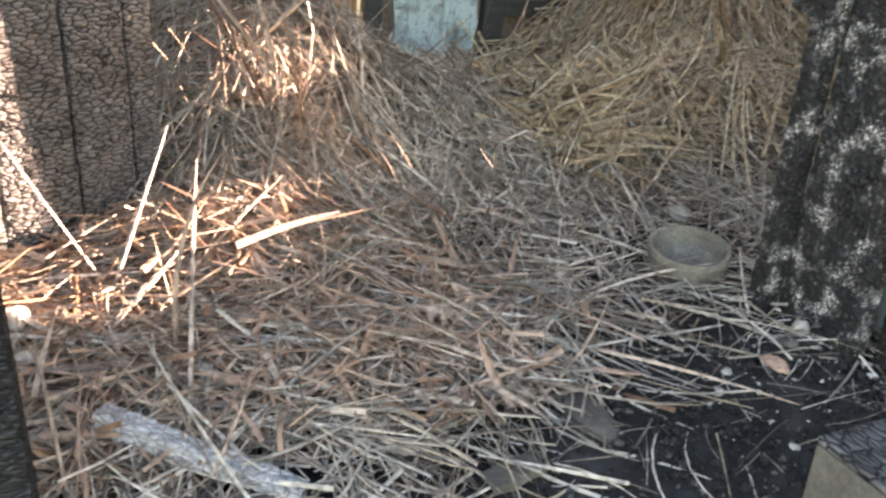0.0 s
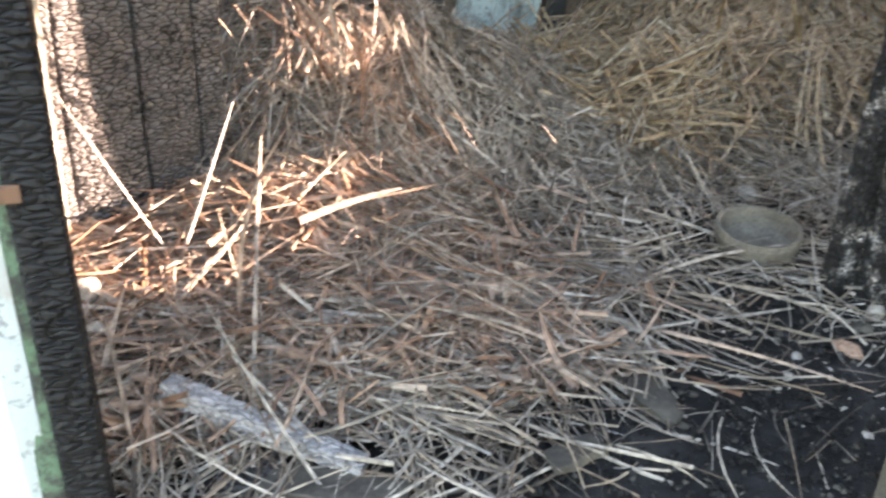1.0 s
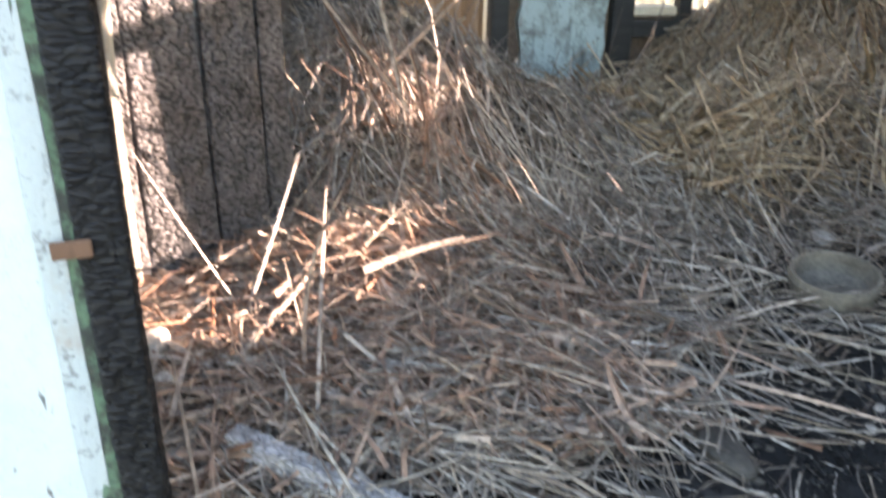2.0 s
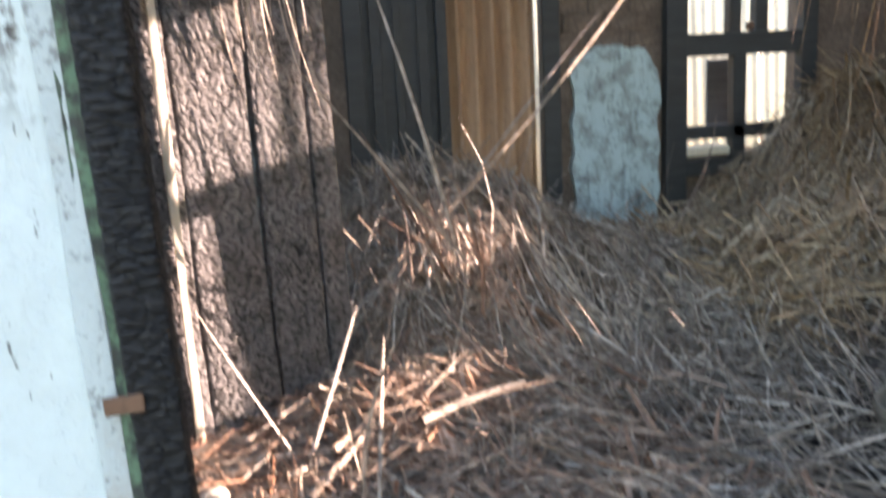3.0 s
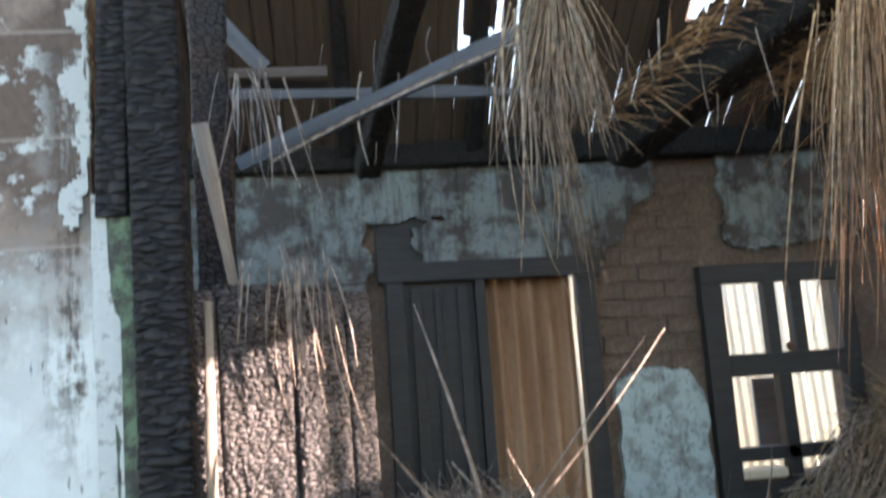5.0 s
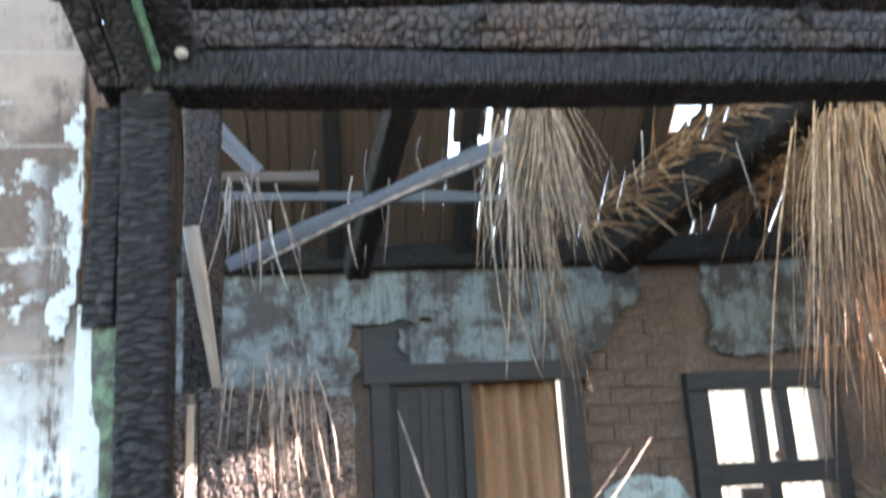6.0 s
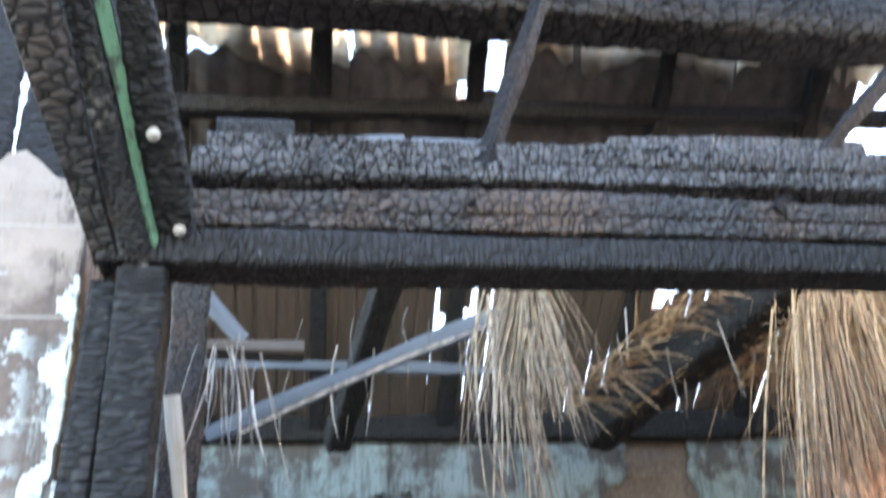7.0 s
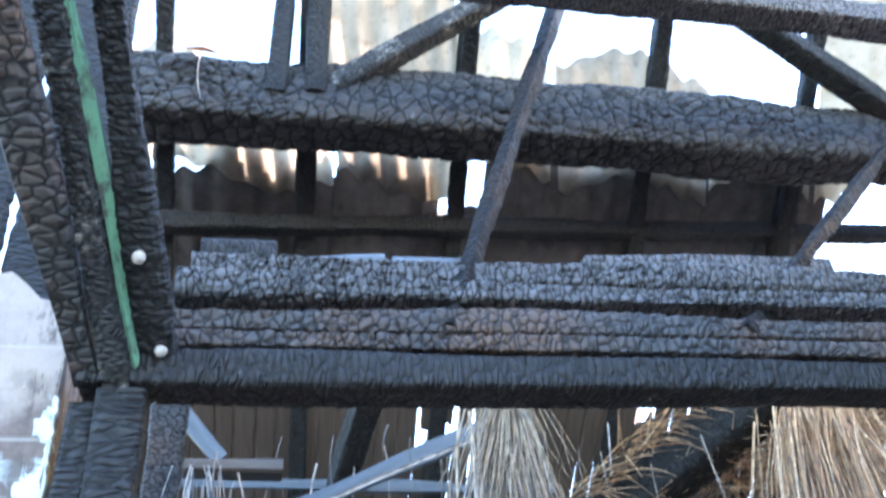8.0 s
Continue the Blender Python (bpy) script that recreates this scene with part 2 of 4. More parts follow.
ROOF_PALE = roof_material("cream_fibre_roof_sheet", (0.6, 0.53, 0.41), (0.8, 0.73, 0.6), 0.7)
# dark copy of the cream sheet, for the part that lies in shadow
ROOF_SHADED = roof_material("shaded_roof_sheet", (0.07, 0.062, 0.055), (0.17, 0.15, 0.13), 0.15)
LEAF = soil_material("dry_orange_leaf", (0.4, 0.14, 0.03), (0.5, 0.2, 0.05), (0.55, 0.27, 0.09), 20, bd=0.002)
STONE = soil_material("pale_stone", (0.4, 0.36, 0.31), (0.55, 0.5, 0.44), (0.65, 0.6, 0.54), 8)
STONE_PINK = soil_material("pink_brick_shard", (0.4, 0.24, 0.17), (0.5, 0.32, 0.23), (0.55, 0.4, 0.3), 9)
CLAY = soil_material("sooty_clay", (0.05, 0.045, 0.037), (0.09, 0.08, 0.066), (0.15, 0.135, 0.11), 7, bd=0.004)
BOWL = soil_material("weathered_clay_bowl", (0.1, 0.09, 0.072), (0.17, 0.152, 0.125), (0.24, 0.215, 0.175), 9, bd=0.003)
DARKWOOD = wood_material("dark_stained_wood", (0.016, 0.018, 0.018), (0.036, 0.039, 0.039))
BROWNWOOD = wood_material("brown_plank", (0.04, 0.03, 0.023), (0.085, 0.062, 0.047))
BLUEWOOD = wood_material("weathered_blue_grey_plank", (0.045, 0.052, 0.062), (0.095, 0.11, 0.13))
PALEWOOD = wood_material("pale_split_wood", (0.22, 0.2, 0.165), (0.4, 0.37, 0.31))


# ---- builders ----
def put(name, verts, faces, material, parent=None, label="", smooth=False):
    me = bpy.data.meshes.new(name)
    me.from_pydata([tuple(p) for p in verts], [], [tuple(q) for q in faces])
    me.materials.append(material)
    if smooth:
        me.polygons.foreach_set("use_smooth", [True] * len(me.polygons))
    me.update()
    ob = new(name, me)
    ob.parent = parent
    if label:
        ob["label"] = label
    return ob


def part(name, bm, material, parent=None, label="", smooth=False):
    me = bpy.data.meshes.new(name)
    bm.to_mesh(me)
    bm.free()
    me.materials.append(material)
    if smooth:
        me.polygons.foreach_set("use_smooth", [True] * len(me.polygons))
    ob = new(name, me)
    ob.parent = parent
    if label:
        ob["label"] = label
    return ob


def thing(name, label, category, group="", kind="", at=(0, 0, 0)):
    ob = new(name)
    ob.location = at
    ob.empty_display_size = 0.1
    return tagged(ob, label, category, group, kind)


def box_bm(x0, x1, y0, y1, z0, z1, bevel=0.004):
    bm = bmesh.new()
    bmesh.ops.create_cube(bm, size=1, matrix=Matrix.LocRotScale(((x0 + x1) / 2, (y0 + y1) / 2, (z0 + z1) / 2), None, (x1 - x0, y1 - y0, z1 - z0)))
    if bevel:
        bmesh.ops.bevel(bm, geom=bm.edges[:], offset=bevel, segments=2, affect="EDGES", profile=0.6)
    return bm


def axis_matrix(p0, p1, turn=0.0):
    p0, p1 = Vector(p0), Vector(p1)
    x = (p1 - p0).normalized()
    up = Vector((0, 0, 1)) if abs(x.z) < 0.9 else Vector((0, -1, 0))
    y = up.cross(x).normalized()
    z = x.cross(y)
    m = Matrix((x, y, z)).transposed().to_4x4()
    return Matrix.Translation(p0) @ m @ Matrix.Rotation(radians(turn), 4, "X")


def smooth_noise(rng, u, v, fu, fv):
    """Value noise on a grid, by sums of random waves."""
    out = np.zeros(np.broadcast(u, v).shape)
    for k in range(7):
        a, b = rng.normal(0, fu), rng.normal(0, fv)
        out += np.sin(a * u + b * v + rng.uniform(0, 6.28)) / 7 ** 0.5
    return out


def beam(name, p0, p1, w, h, material, parent=None, label="", step=0.008, block=0.028, crack=0.005, wear=0.008, turn=0.0, seed=1, taper=1.0, bow=0.0, lane=0.03, ragged=0.0):
    """A burnt timber from p0 to p1: a ring of points swept along it, cut by the cracks of charring into small blocks."""
    rng = np.random.default_rng(seed)
    m = axis_matrix(p0, p1, turn)
    length = (Vector(p1) - Vector(p0)).length
    nl = max(4, int(length / step))
    per = 2 * (w + h)
    nr = max(12, int(per / step))
    s = np.arange(nr) / nr * per
    # a rounded rectangle
    a = s / per * 2 * np.pi
    cx, cy = np.cos(a), np.sin(a)
    e = 0.28
    ry = np.sign(cx) * np.abs(cx) ** e * w / 2
    rz = np.sign(cy) * np.abs(cy) ** e * h / 2
    d = np.hypot(np.diff(np.r_[ry, ry[:1]]), np.diff(np.r_[rz, rz[:1]]))
    cs = np.r_[0, np.cumsum(d)]
    t = np.linspace(0, cs[-1], nr, endpoint=False)
    ry, rz = np.interp(t, cs, np.r_[ry, ry[:1]]), np.interp(t, cs, np.r_[rz, rz[:1]])
    nn = np.stack([ry / (w / 2), rz / (h / 2)], 1)
    nn = np.sign(nn) * np.abs(nn) ** 5
    nn /= np.linalg.norm(nn, axis=1)[:, None] + 1e-9
    x = np.linspace(0, length, nl + 1)
    X, TT = np.meshgrid(x, t, indexing="ij")
    # the crazing of charred wood: irregular cells, longer along the grain
    lanes = max(4, int(cs[-1] / lane))
    U = (X + smooth_noise(rng, X, TT, 30, 40) * block * 0.18) / (block * 1.25)
    Wc = (TT + smooth_noise(rng, X, TT, 18, 20) * lane * 0.25) / (cs[-1] / lanes)
    nu = int(length / (block * 1.25)) + 8
    ju, jw = rng.uniform(0.1, 0.9, (nu, lanes)), rng.uniform(0.1, 0.9, (nu, lanes))
    fu, fw = np.floor(U).astype(int), np.floor(Wc).astype(int)
    f1, f2 = np.full(U.shape, 9.0), np.full(U.shape, 9.0)
    for du in (-1, 0, 1):
        for dw in (-1, 0, 1):
            iu, iw = (fu + du + 3) % nu, (fw + dw) % lanes
            dd = np.hypot(fu + du + ju[iu, iw] - U, fw + dw + jw[iu, iw] - Wc)
            f2 = np.minimum(f2, np.maximum(f1, dd))
            f1 = np.minimum(f1, dd)
    depth = 0.55 + 0.45 * smooth_noise(rng, X, TT, 6, 9)
    rel = -crack * np.clip(depth, 0.1, 1.4) * np.exp(-((f2 - f1) / 0.16) ** 2) - crack * 0.25 * f1
    rel += smooth_noise(rng, X, TT, 5, 8) * wear + smooth_noise(rng, X, TT, 60, 60) * crack * 0.22 + smooth_noise(rng, X, TT, 200, 200) * crack * 0.12
    k = 1 + (taper - 1) * (X / length)
    Y = ry[None] * k + rel * nn[:, 0][None]
    Z = rz[None] * k + rel * nn[:, 1][None] + bow * np.sin(np.pi * X / length)
    if ragged:
        X = X + ragged * (X / length) ** 8 * smooth_noise(rng, TT, TT * 0, 60, 1)
    V = np.stack([X, Y, Z], -1).reshape(-1, 3)
    i, j = np.meshgrid(np.arange(nl), np.arange(nr), indexing="ij")
    j2 = (j + 1) % nr
    F = np.stack([i * nr + j, (i + 1) * nr + j, (i + 1) * nr + j2, i * nr + j2], -1).reshape(-1, 4)[:, ::-1].tolist()
    F.append(list(range(nr)))
    F.append([nl * nr + q2 for q2 in range(nr)][::-1])
    ob = put(name, V.tolist(), F, material, parent, label)
    ob.matrix_basis = m
    return ob


def strands(name, pos, way, length, width, sag, material, parent=None, label="", segs=4, seed=0):
    """Many stalks in one mesh: folded ribbons of a narrow V section, bent a little, tapering to the tip."""
    rng = np.random.default_rng(seed)
    n = len(pos)
    way = way / (np.linalg.norm(way, axis=1)[:, None] + 1e-9)
    side = np.cross(way, np.tile([0, 0, 1.0], (n, 1)))
    side = np.where(np.linalg.norm(side, axis=1)[:, None] < 0.1, np.tile([1.0, 0, 0], (n, 1)), side)
    side /= np.linalg.norm(side, axis=1)[:, None]
    tw = rng.uniform(-1.2, 1.2, n)[:, None]
    up = np.cross(side, way)
    s2 = side * np.cos(tw) + up * np.sin(tw)
    u2 = np.cross(s2, way)
    bend = rng.normal(0, 1, (n, 1)) * side * 0.06 * length[:, None]
    rings = []
    for k in range(segs + 1):
        f = k / segs
        c = pos + way * (length * f)[:, None] + bend * (4 * f * (1 - f)) - np.array([0, 0, 1.0]) * (sag * length * f * f)[:, None]
        w = (width * (1.0 - 0.75 * f ** 3) * 0.5)[:, None]
        rings.append(np.stack([c - s2 * w, c + u2 * w * 0.6, c + s2 * w], 1))
    V = np.stack(rings, 1).reshape(-1, 3)
    per = 3 * (segs + 1)
    fb = []
    for k in range(segs):
        for c in range(2):
            a = k * 3 + c
            fb.append((a, a + 1, a + 4, a + 3))
    F = (np.array(fb)[None] + (np.arange(n) * per)[:, None, None]).reshape(-1, 4)
    return put(name, V.tolist(), F.tolist(), material, parent, label)


def rock(name, at, size, material, label, category, seed, group=""):
    bm = bmesh.new()
    bmesh.ops.create_icosphere(bm, subdivisions=3, radius=1)
    rng = np.random.default_rng(seed)
    cuts = [Vector(rng.normal(0, 1, 3)).normalized() for _ in range(9)]
    for v in bm.verts:
        for c in cuts:
            d = v.co.dot(c)
            if d > 0.68:
                v.co -= c * (d - 0.68)
        v.co += v.co.normalized() * 0.05 * noise.noise(v.co * 4 + Vector((seed, 0, 0)))
        v.co = Vector((v.co.x * size[0], v.co.y * size[1], v.co.z * size[2]))
    ob = part(name, bm, material)
    ob.location = at
    ob.rotation_euler = (0, 0, rng.uniform(0, 6))
    return tagged(ob, label, category, group)


# ---- the ground and the heaps ----
HEAPS = [(0.55, 3.6, 0.74, 0.88, 0.5), (0.5, 3.1, 0.15, 0.4, 0.4), (3.35, 4.4, 0.85, 0.75, 0.85), (0.35, 2.55, 0.13, 0.45, 0.45), (2.55, 3.25, 0.32, 0.5, 0.35), (1.7, 3.9, 0.14, 0.5, 0.5), (0.35, 1.85, 0.07, 0.5, 0.3), (-0.5, 2.3, 0.12, 0.4, 0.5)]


def heap(x, y):
    x, y = np.asarray(x, float), np.asarray(y, float)
    z = 0.03 + 0 * x
    for cx, cy, h, sx, sy in HEAPS:
        z = z + h * np.exp(-((x - cx) / sx) ** 2 - ((y - cy) / sy) ** 2)
    z = z + 0.018 * np.sin(7 * x + 3 * y) * np.sin(5 * y - 2 * x + 1)
    bare = np.minimum(1, np.exp(-((x - 1.5) / 0.55) ** 2 - ((y - 1.5) / 0.45) ** 2) + np.exp(-((x - 1.95) / 0.36) ** 2 - ((y - 2.3) / 0.34) ** 2))
    return z * (1 - 0.9 * bare)


def sheet_grid(name, x0, x1, y0, y1, nx, ny, fz, material, kind, label, category):
    gx, gy = np.meshgrid(np.linspace(x0, x1, nx), np.linspace(y0, y1, ny), indexing="ij")
    V = np.stack([gx, gy, fz(gx, gy)], -1).reshape(-1, 3)
    i, j = np.meshgrid(np.arange(nx - 1), np.arange(ny - 1), indexing="ij")
    F = np.stack([i * ny + j, (i + 1) * ny + j, (i + 1) * ny + j + 1, i * ny + j + 1], -1).reshape(-1, 4)
    return tagged(put(name, V.tolist(), F.tolist(), material, smooth=True), label, category, kind=kind)


sheet_grid("ground", -600, 600, -600, 600, 9, 9, lambda x, y: -0.03 + 0 * x, EARTH, "structure", "dry trodden earth around the burnt house", "ground")
sheet_grid("floor", -1.6, 4.2, 0.6, 4.75, 150, 110, lambda x, y: 0.002 + 0.012 * np.sin(9 * x + 2 * y) * np.sin(8 * y) + 0.008 * np.sin(31 * x) * np.sin(27 * y),
           ASHFLOOR, "structure", "blackened floor strewn with ash and charcoal crumbs", "floor")
sheet_grid("straw_bed", -1.6, 4.1, 1.62, 4.72, 150, 90, lambda x, y: heap(x, y) - 0.03, GAP_LITTER, "stuff", "matted litter of fallen thatch, coloured dark for the shade between straws", "straw")

rng = np.random.default_rng(5)


def straw_field(name, count, x0, x1, y0, y1, material, label, lmin, lmax, wmin, wmax, keep=None, lift=0.06, rise=0.17, ang=None, seed=1, together=0.62):
    r = np.random.default_rng(seed)
    x, y = r.uniform(x0, x1, count), r.uniform(y0, y1, count)
    k = np.ones(count, bool) if keep is None else keep(x, y, r)
    x, y = x[k], y[k]
    n = len(x)
    a = r.uniform(0, 2 * np.pi, n) if ang is None else r.normal(ang[0], ang[1], n)
    # most stalks lie in small bunches that share a direction
    table = r.uniform(0, 2 * np.pi, 997)
    bunch = (np.floor(x / 0.13 + 0.6 * np.sin(5 * y)).astype(int) * 73 + np.floor(y / 0.13 + 0.6 * np.sin(4 * x)).astype(int) * 151) % 997
    a = np.where(r.uniform(0, 1, n) < together, table[bunch] + r.normal(0, 0.3, n), a)
    L = r.uniform(lmin, lmax, n)
    z = heap(x, y) + r.uniform(-0.02, lift, n)
    e = 0.06
    gx, gy = (heap(x + e, y) - heap(x - e, y)) / (2 * e), (heap(x, y + e) - heap(x, y - e)) / (2 * e)
    way = np.stack([np.cos(a), np.sin(a), gx * np.cos(a) + gy * np.sin(a) + r.normal(0.03, rise, n)], 1)
    pos = np.stack([x, y, np.maximum(z, 0.012)], 1) - way * (L * 0.5)[:, None] * np.array([1, 1, 0.6])
    pos[:, 2] = np.maximum(pos[:, 2], 0.008)
    ob = strands(name, pos, way, L, r.uniform(wmin, wmax, n), r.uniform(0, 0.12, n), material, seed=seed)
    return tagged(ob, label, "straw", kind="stuff")


def not_bare(x, y, r):
    b = np.exp(-((x - 1.55) / 0.6) ** 2 - ((y - 1.5) / 0.5) ** 2) + 0.85 * np.exp(-((x - 1.95) / 0.4) ** 2 - ((y - 2.3) / 0.38) ** 2)
    return r.uniform(0, 1, len(x)) > 1.05 * b


straw_field("fallen_straw", 15500, -0.9, 3.9, 1.55, 4.65, STRAW_GREY, "weathered grey-brown thatch straw fallen over the floor", 0.18, 0.62, 0.004, 0.012, not_bare, seed=11)
straw_field("reddish_straw", 5500, -0.9, 1.0, 1.6, 3.4, STRAW_RED, "reddish broken straw heaped beside the burnt panel", 0.12, 0.45, 0.004, 0.012, not_bare, 0.07, 0.22, seed=12)
straw_field("golden_straw", 4500, 1.8, 3.9, 2.9, 4.6, STRAW_GOLD, "golden-brown thatch slid down against the back wall", 0.25, 0.8, 0.006, 0.018, None, 0.12, 0.4, (-0.5, 1.2), seed=13, together=0.35)
straw_field("ash_straw", 130, 0.9, 2.1, 1.2, 2.0, STRAW_GREY, "few blackened straws over the ash", 0.12, 0.4, 0.004, 0.008, None, 0.02, 0.03, seed=14)
straw_field("tangled_straw", 2600, 0.0, 1.8, 2.6, 4.2, STRAW_GREY, "tangled straw lying criss-cross on the heap", 0.15, 0.42, 0.004, 0.011, None, 0.07, 0.55, seed=17, together=0.2)
straw_field("upright_straw", 900, 0.2, 2.4, 2.4, 4.4, STRAW_GREY, "broken straws sticking up out of the heap", 0.25, 0.6, 0.004, 0.008, None, 0.02, 0.8, seed=15)


straw_field("front_straw", 480, -0.35, 0.85, 1.28, 1.75, STRAW_GREY, "broken straw scattered over the threshold", 0.12, 0.4, 0.004, 0.011, None, 0.04, 0.12, seed=18)
straw_field("broad_blades", 420, -0.4, 1.3, 1.55, 2.7, STRAW_RED, "broad brown dry blades among the straw", 0.1, 0.32, 0.014, 0.028, not_bare, 0.08, 0.3, seed=16)


def stalk(p0, p1, width, material, label, seed, group="loose stalks"):
    p0, p1 = np.array([p0], float), np.array([p1], float)
    d = p1 - p0
    ob = strands("stalk", p0, d, np.linalg.norm(d, axis=1), np.array([width]), np.array([0.02]), material, seed=seed, segs=6)
    return tagged(ob, label, "stalk", group)


# ---- front wall with the doorway ----
FY = 1.43          # face of the front wall
wall_front = thing("wall_front", "limewashed brick front wall with soot stains and flaking paint", "wall", kind="structure")


def wall_slab(name, x0, x1, y0, y1, z0, top, material, parent, step=0.03, seed=1, label=""):
    """A wall with an uneven top edge: top is a function of x."""
    r = np.random.default_rng(seed)
    nx, nz = max(2, int((x1 - x0) / step)), 30
    gx = np.linspace(x0, x1, nx + 1)
    tz = np.array([top(v) for v in gx])
    V, F = [], []
    for yy in (y0, y1):
        for i in range(nx + 1):
            for k in range(nz + 1):
                V.append((gx[i], yy + 0.004 * math.sin(5 * gx[i] + k) * (1 if yy == y0 else -1), z0 + (tz[i] - z0) * k / nz))
    c = (nx + 1) * (nz + 1)
    at = lambda s, i, k: s * c + i * (nz + 1) + k
    for i in range(nx):
        for k in range(nz):
            F.append((at(0, i, k), at(0, i + 1, k), at(0, i + 1, k + 1), at(0, i, k + 1)))
            F.append((at(1, i, k), at(1, i, k + 1), at(1, i + 1, k + 1), at(1, i + 1, k)))
        F.append((at(0, i, nz), at(0, i + 1, nz), at(1, i + 1, nz), at(1, i, nz)))
        F.append((at(0, i, 0), at(1, i, 0), at(1, i + 1, 0), at(0, i + 1, 0)))
    for k in range(nz):
        F.append((at(0, 0, k), at(0, 0, k + 1), at(1, 0, k + 1), at(1, 0, k)))
        F.append((at(0, nx, k), at(1, nx, k), at(1, nx, k + 1), at(0, nx, k + 1)))
    return put(name, V, F, material, parent, label)


left_top = lambda x: 2.20 + 0.05 * math.sin(11 * x) + 0.03 * math.sin(37 * x) - 0.05 * (x + 0.3)
wall_slab("masonry", -3.2, -0.335, FY, FY + 0.22, 0, left_top, BURNT_WALL, wall_front, seed=2)
wall_slab("masonry", 2.12, 4.195, FY, FY + 0.22, 0, lambda x: 2.3, WHITE, wall_front, seed=3)

# door frame: green-edged board, charred post, lintel
door_1 = thing("door_1", "charred timber door frame with remains of green paint", "door frame", kind="structure")
beam("jamb", (-0.252, FY - 0.005, 0.0), (-0.222, FY - 0.005, 2.02), 0.085, 0.09, CHAR, door_1, "black crazed jamb", step=0.006, block=0.014, lane=0.045, crack=0.003, wear=0.004, seed=21)
beam("white_trim", (-0.333, FY - 0.014, 0.0), (-0.312, FY - 0.014, 1.66), 0.045, 0.018, WHITE, door_1, "white painted trim strip", step=0.012, block=0.3, crack=0.001, wear=0.003, seed=28)
beam("green_board", (-0.309, FY - 0.012, 0.0), (-0.287, FY - 0.012, 1.62), 0.045, 0.026, GREEN, door_1, "flaking green painted edge board", step=0.012, block=0.2, crack=0.001, wear=0.003, seed=22)
beam("lintel", (-0.30, FY, 2.062), (2.4, FY, 2.062), 0.11, 0.074, CHAR, door_1, "black crazed lintel", step=0.006, block=0.015, lane=0.04, crack=0.003, wear=0.004, seed=23)
beam("lintel_strip", (-0.21, FY - 0.008, 2.122), (2.4, FY - 0.008, 2.122), 0.10, 0.042, CHAR_BROWN, door_1, "charred strip cracked into small blocks", step=0.005, block=0.02, lane=0.06, crack=0.006, wear=0.002, seed=27)
beam("jamb", (2.04, FY, 0.0), (2.04, FY, 2.02), 0.09, 0.09, CHAR, door_1, step=0.01, seed=24)
beam("upper_board", (-0.300, FY - 0.010, 1.62), (-0.285, FY - 0.010, 2.0), 0.05, 0.045, CHAR, door_1, "scorched edge board", step=0.01, block=0.06, crack=0.002, wear=0.004, seed=25)
part("hinge", box_bm(-0.318, -0.255, FY - 0.058, FY - 0.046, 0.755, 0.785, 0.004), RUST, door_1, "rusty iron hinge plate")

# ---- burnt door leaf that stands inside, facing the doorway ----
leaf = thing("burnt_door", "tall charred plank door standing in the straw, cracked by fire", "door")
leaf.matrix_basis = Matrix.Translation((0.19, 2.90, 0)) @ Matrix.Rotation(radians(25), 4, "Z")
for k, (x0, x1, top) in enumerate([(-0.80, -0.53, 1.66), (-0.525, -0.29, 1.67), (-0.285, -0.10, 1.66), (-0.092, 0.0, 1.64)]):
    beam("plank", ((x0 + x1) / 2 - 0.03, 0.008 * (k % 2), -0.05), ((x0 + x1) / 2 + 0.012, 0.008 * (k % 2) + 0.01, top), x1 - x0, 0.05, CHAR_FACE, leaf,
         step=0.0055, block=0.02, crack=0.0055 if k < 3 else 0.003, wear=0.003, seed=30 + k, lane=0.03)
beam("edge_strip", (-0.618, -0.036, 0.0), (-0.555, -0.036, 1.62), 0.03, 0.02, PALEWOOD, leaf, "bare pale edge strip", step=0.012, block=0.3, crack=0.001, wear=0.004, seed=26)
beam("rail", (-0.78, 0.045, 0.35), (-0.02, 0.045, 0.35), 0.03, 0.1, CHAR, leaf, step=0.014, seed=35)
beam("rail", (-0.78, 0.045, 1.45), (-0.02, 0.045, 1.45), 0.03, 0.1, CHAR, leaf, step=0.014, seed=36)

# door leaf swung open on the other side of the doorway
leaf2 = thing("open_door_leaf", "charred open door leaf flecked with white ash", "door leaf")
beam("stile", (1.905, 1.84, -0.02), (1.935, 1.84, 1.95), 0.07, 0.075, CHAR_FLECK, leaf2, "ash-flecked outer stile", step=0.007, block=0.03, wear=0.003, seed=41)
beam("panel", (1.955, 1.675, -0.02), (1.985, 1.675, 1.93), 0.045, 0.26, CHAR_FLECK, leaf2, step=0.009, block=0.035, wear=0.003, seed=42)
beam("stile", (1.945, 1.515, -0.02), (1.975, 1.515, 1.95), 0.07, 0.07, CHAR_FLECK, leaf2, step=0.009, block=0.03, seed=43)

# ---- back wall, door and window, sagging a little out of level ----
BY = 4.73
SAG = Matrix.Translation((1.4, 0, 1.2)) @ Matrix.Rotation(radians(2.2), 4, "Y") @ Matrix.Translation((-1.4, 0, -1.2))
wall_back = thing("wall_back", "mud-brick back wall with broken turquoise plaster", "wall", kind="structure")
wall_back.matrix_basis = SAG
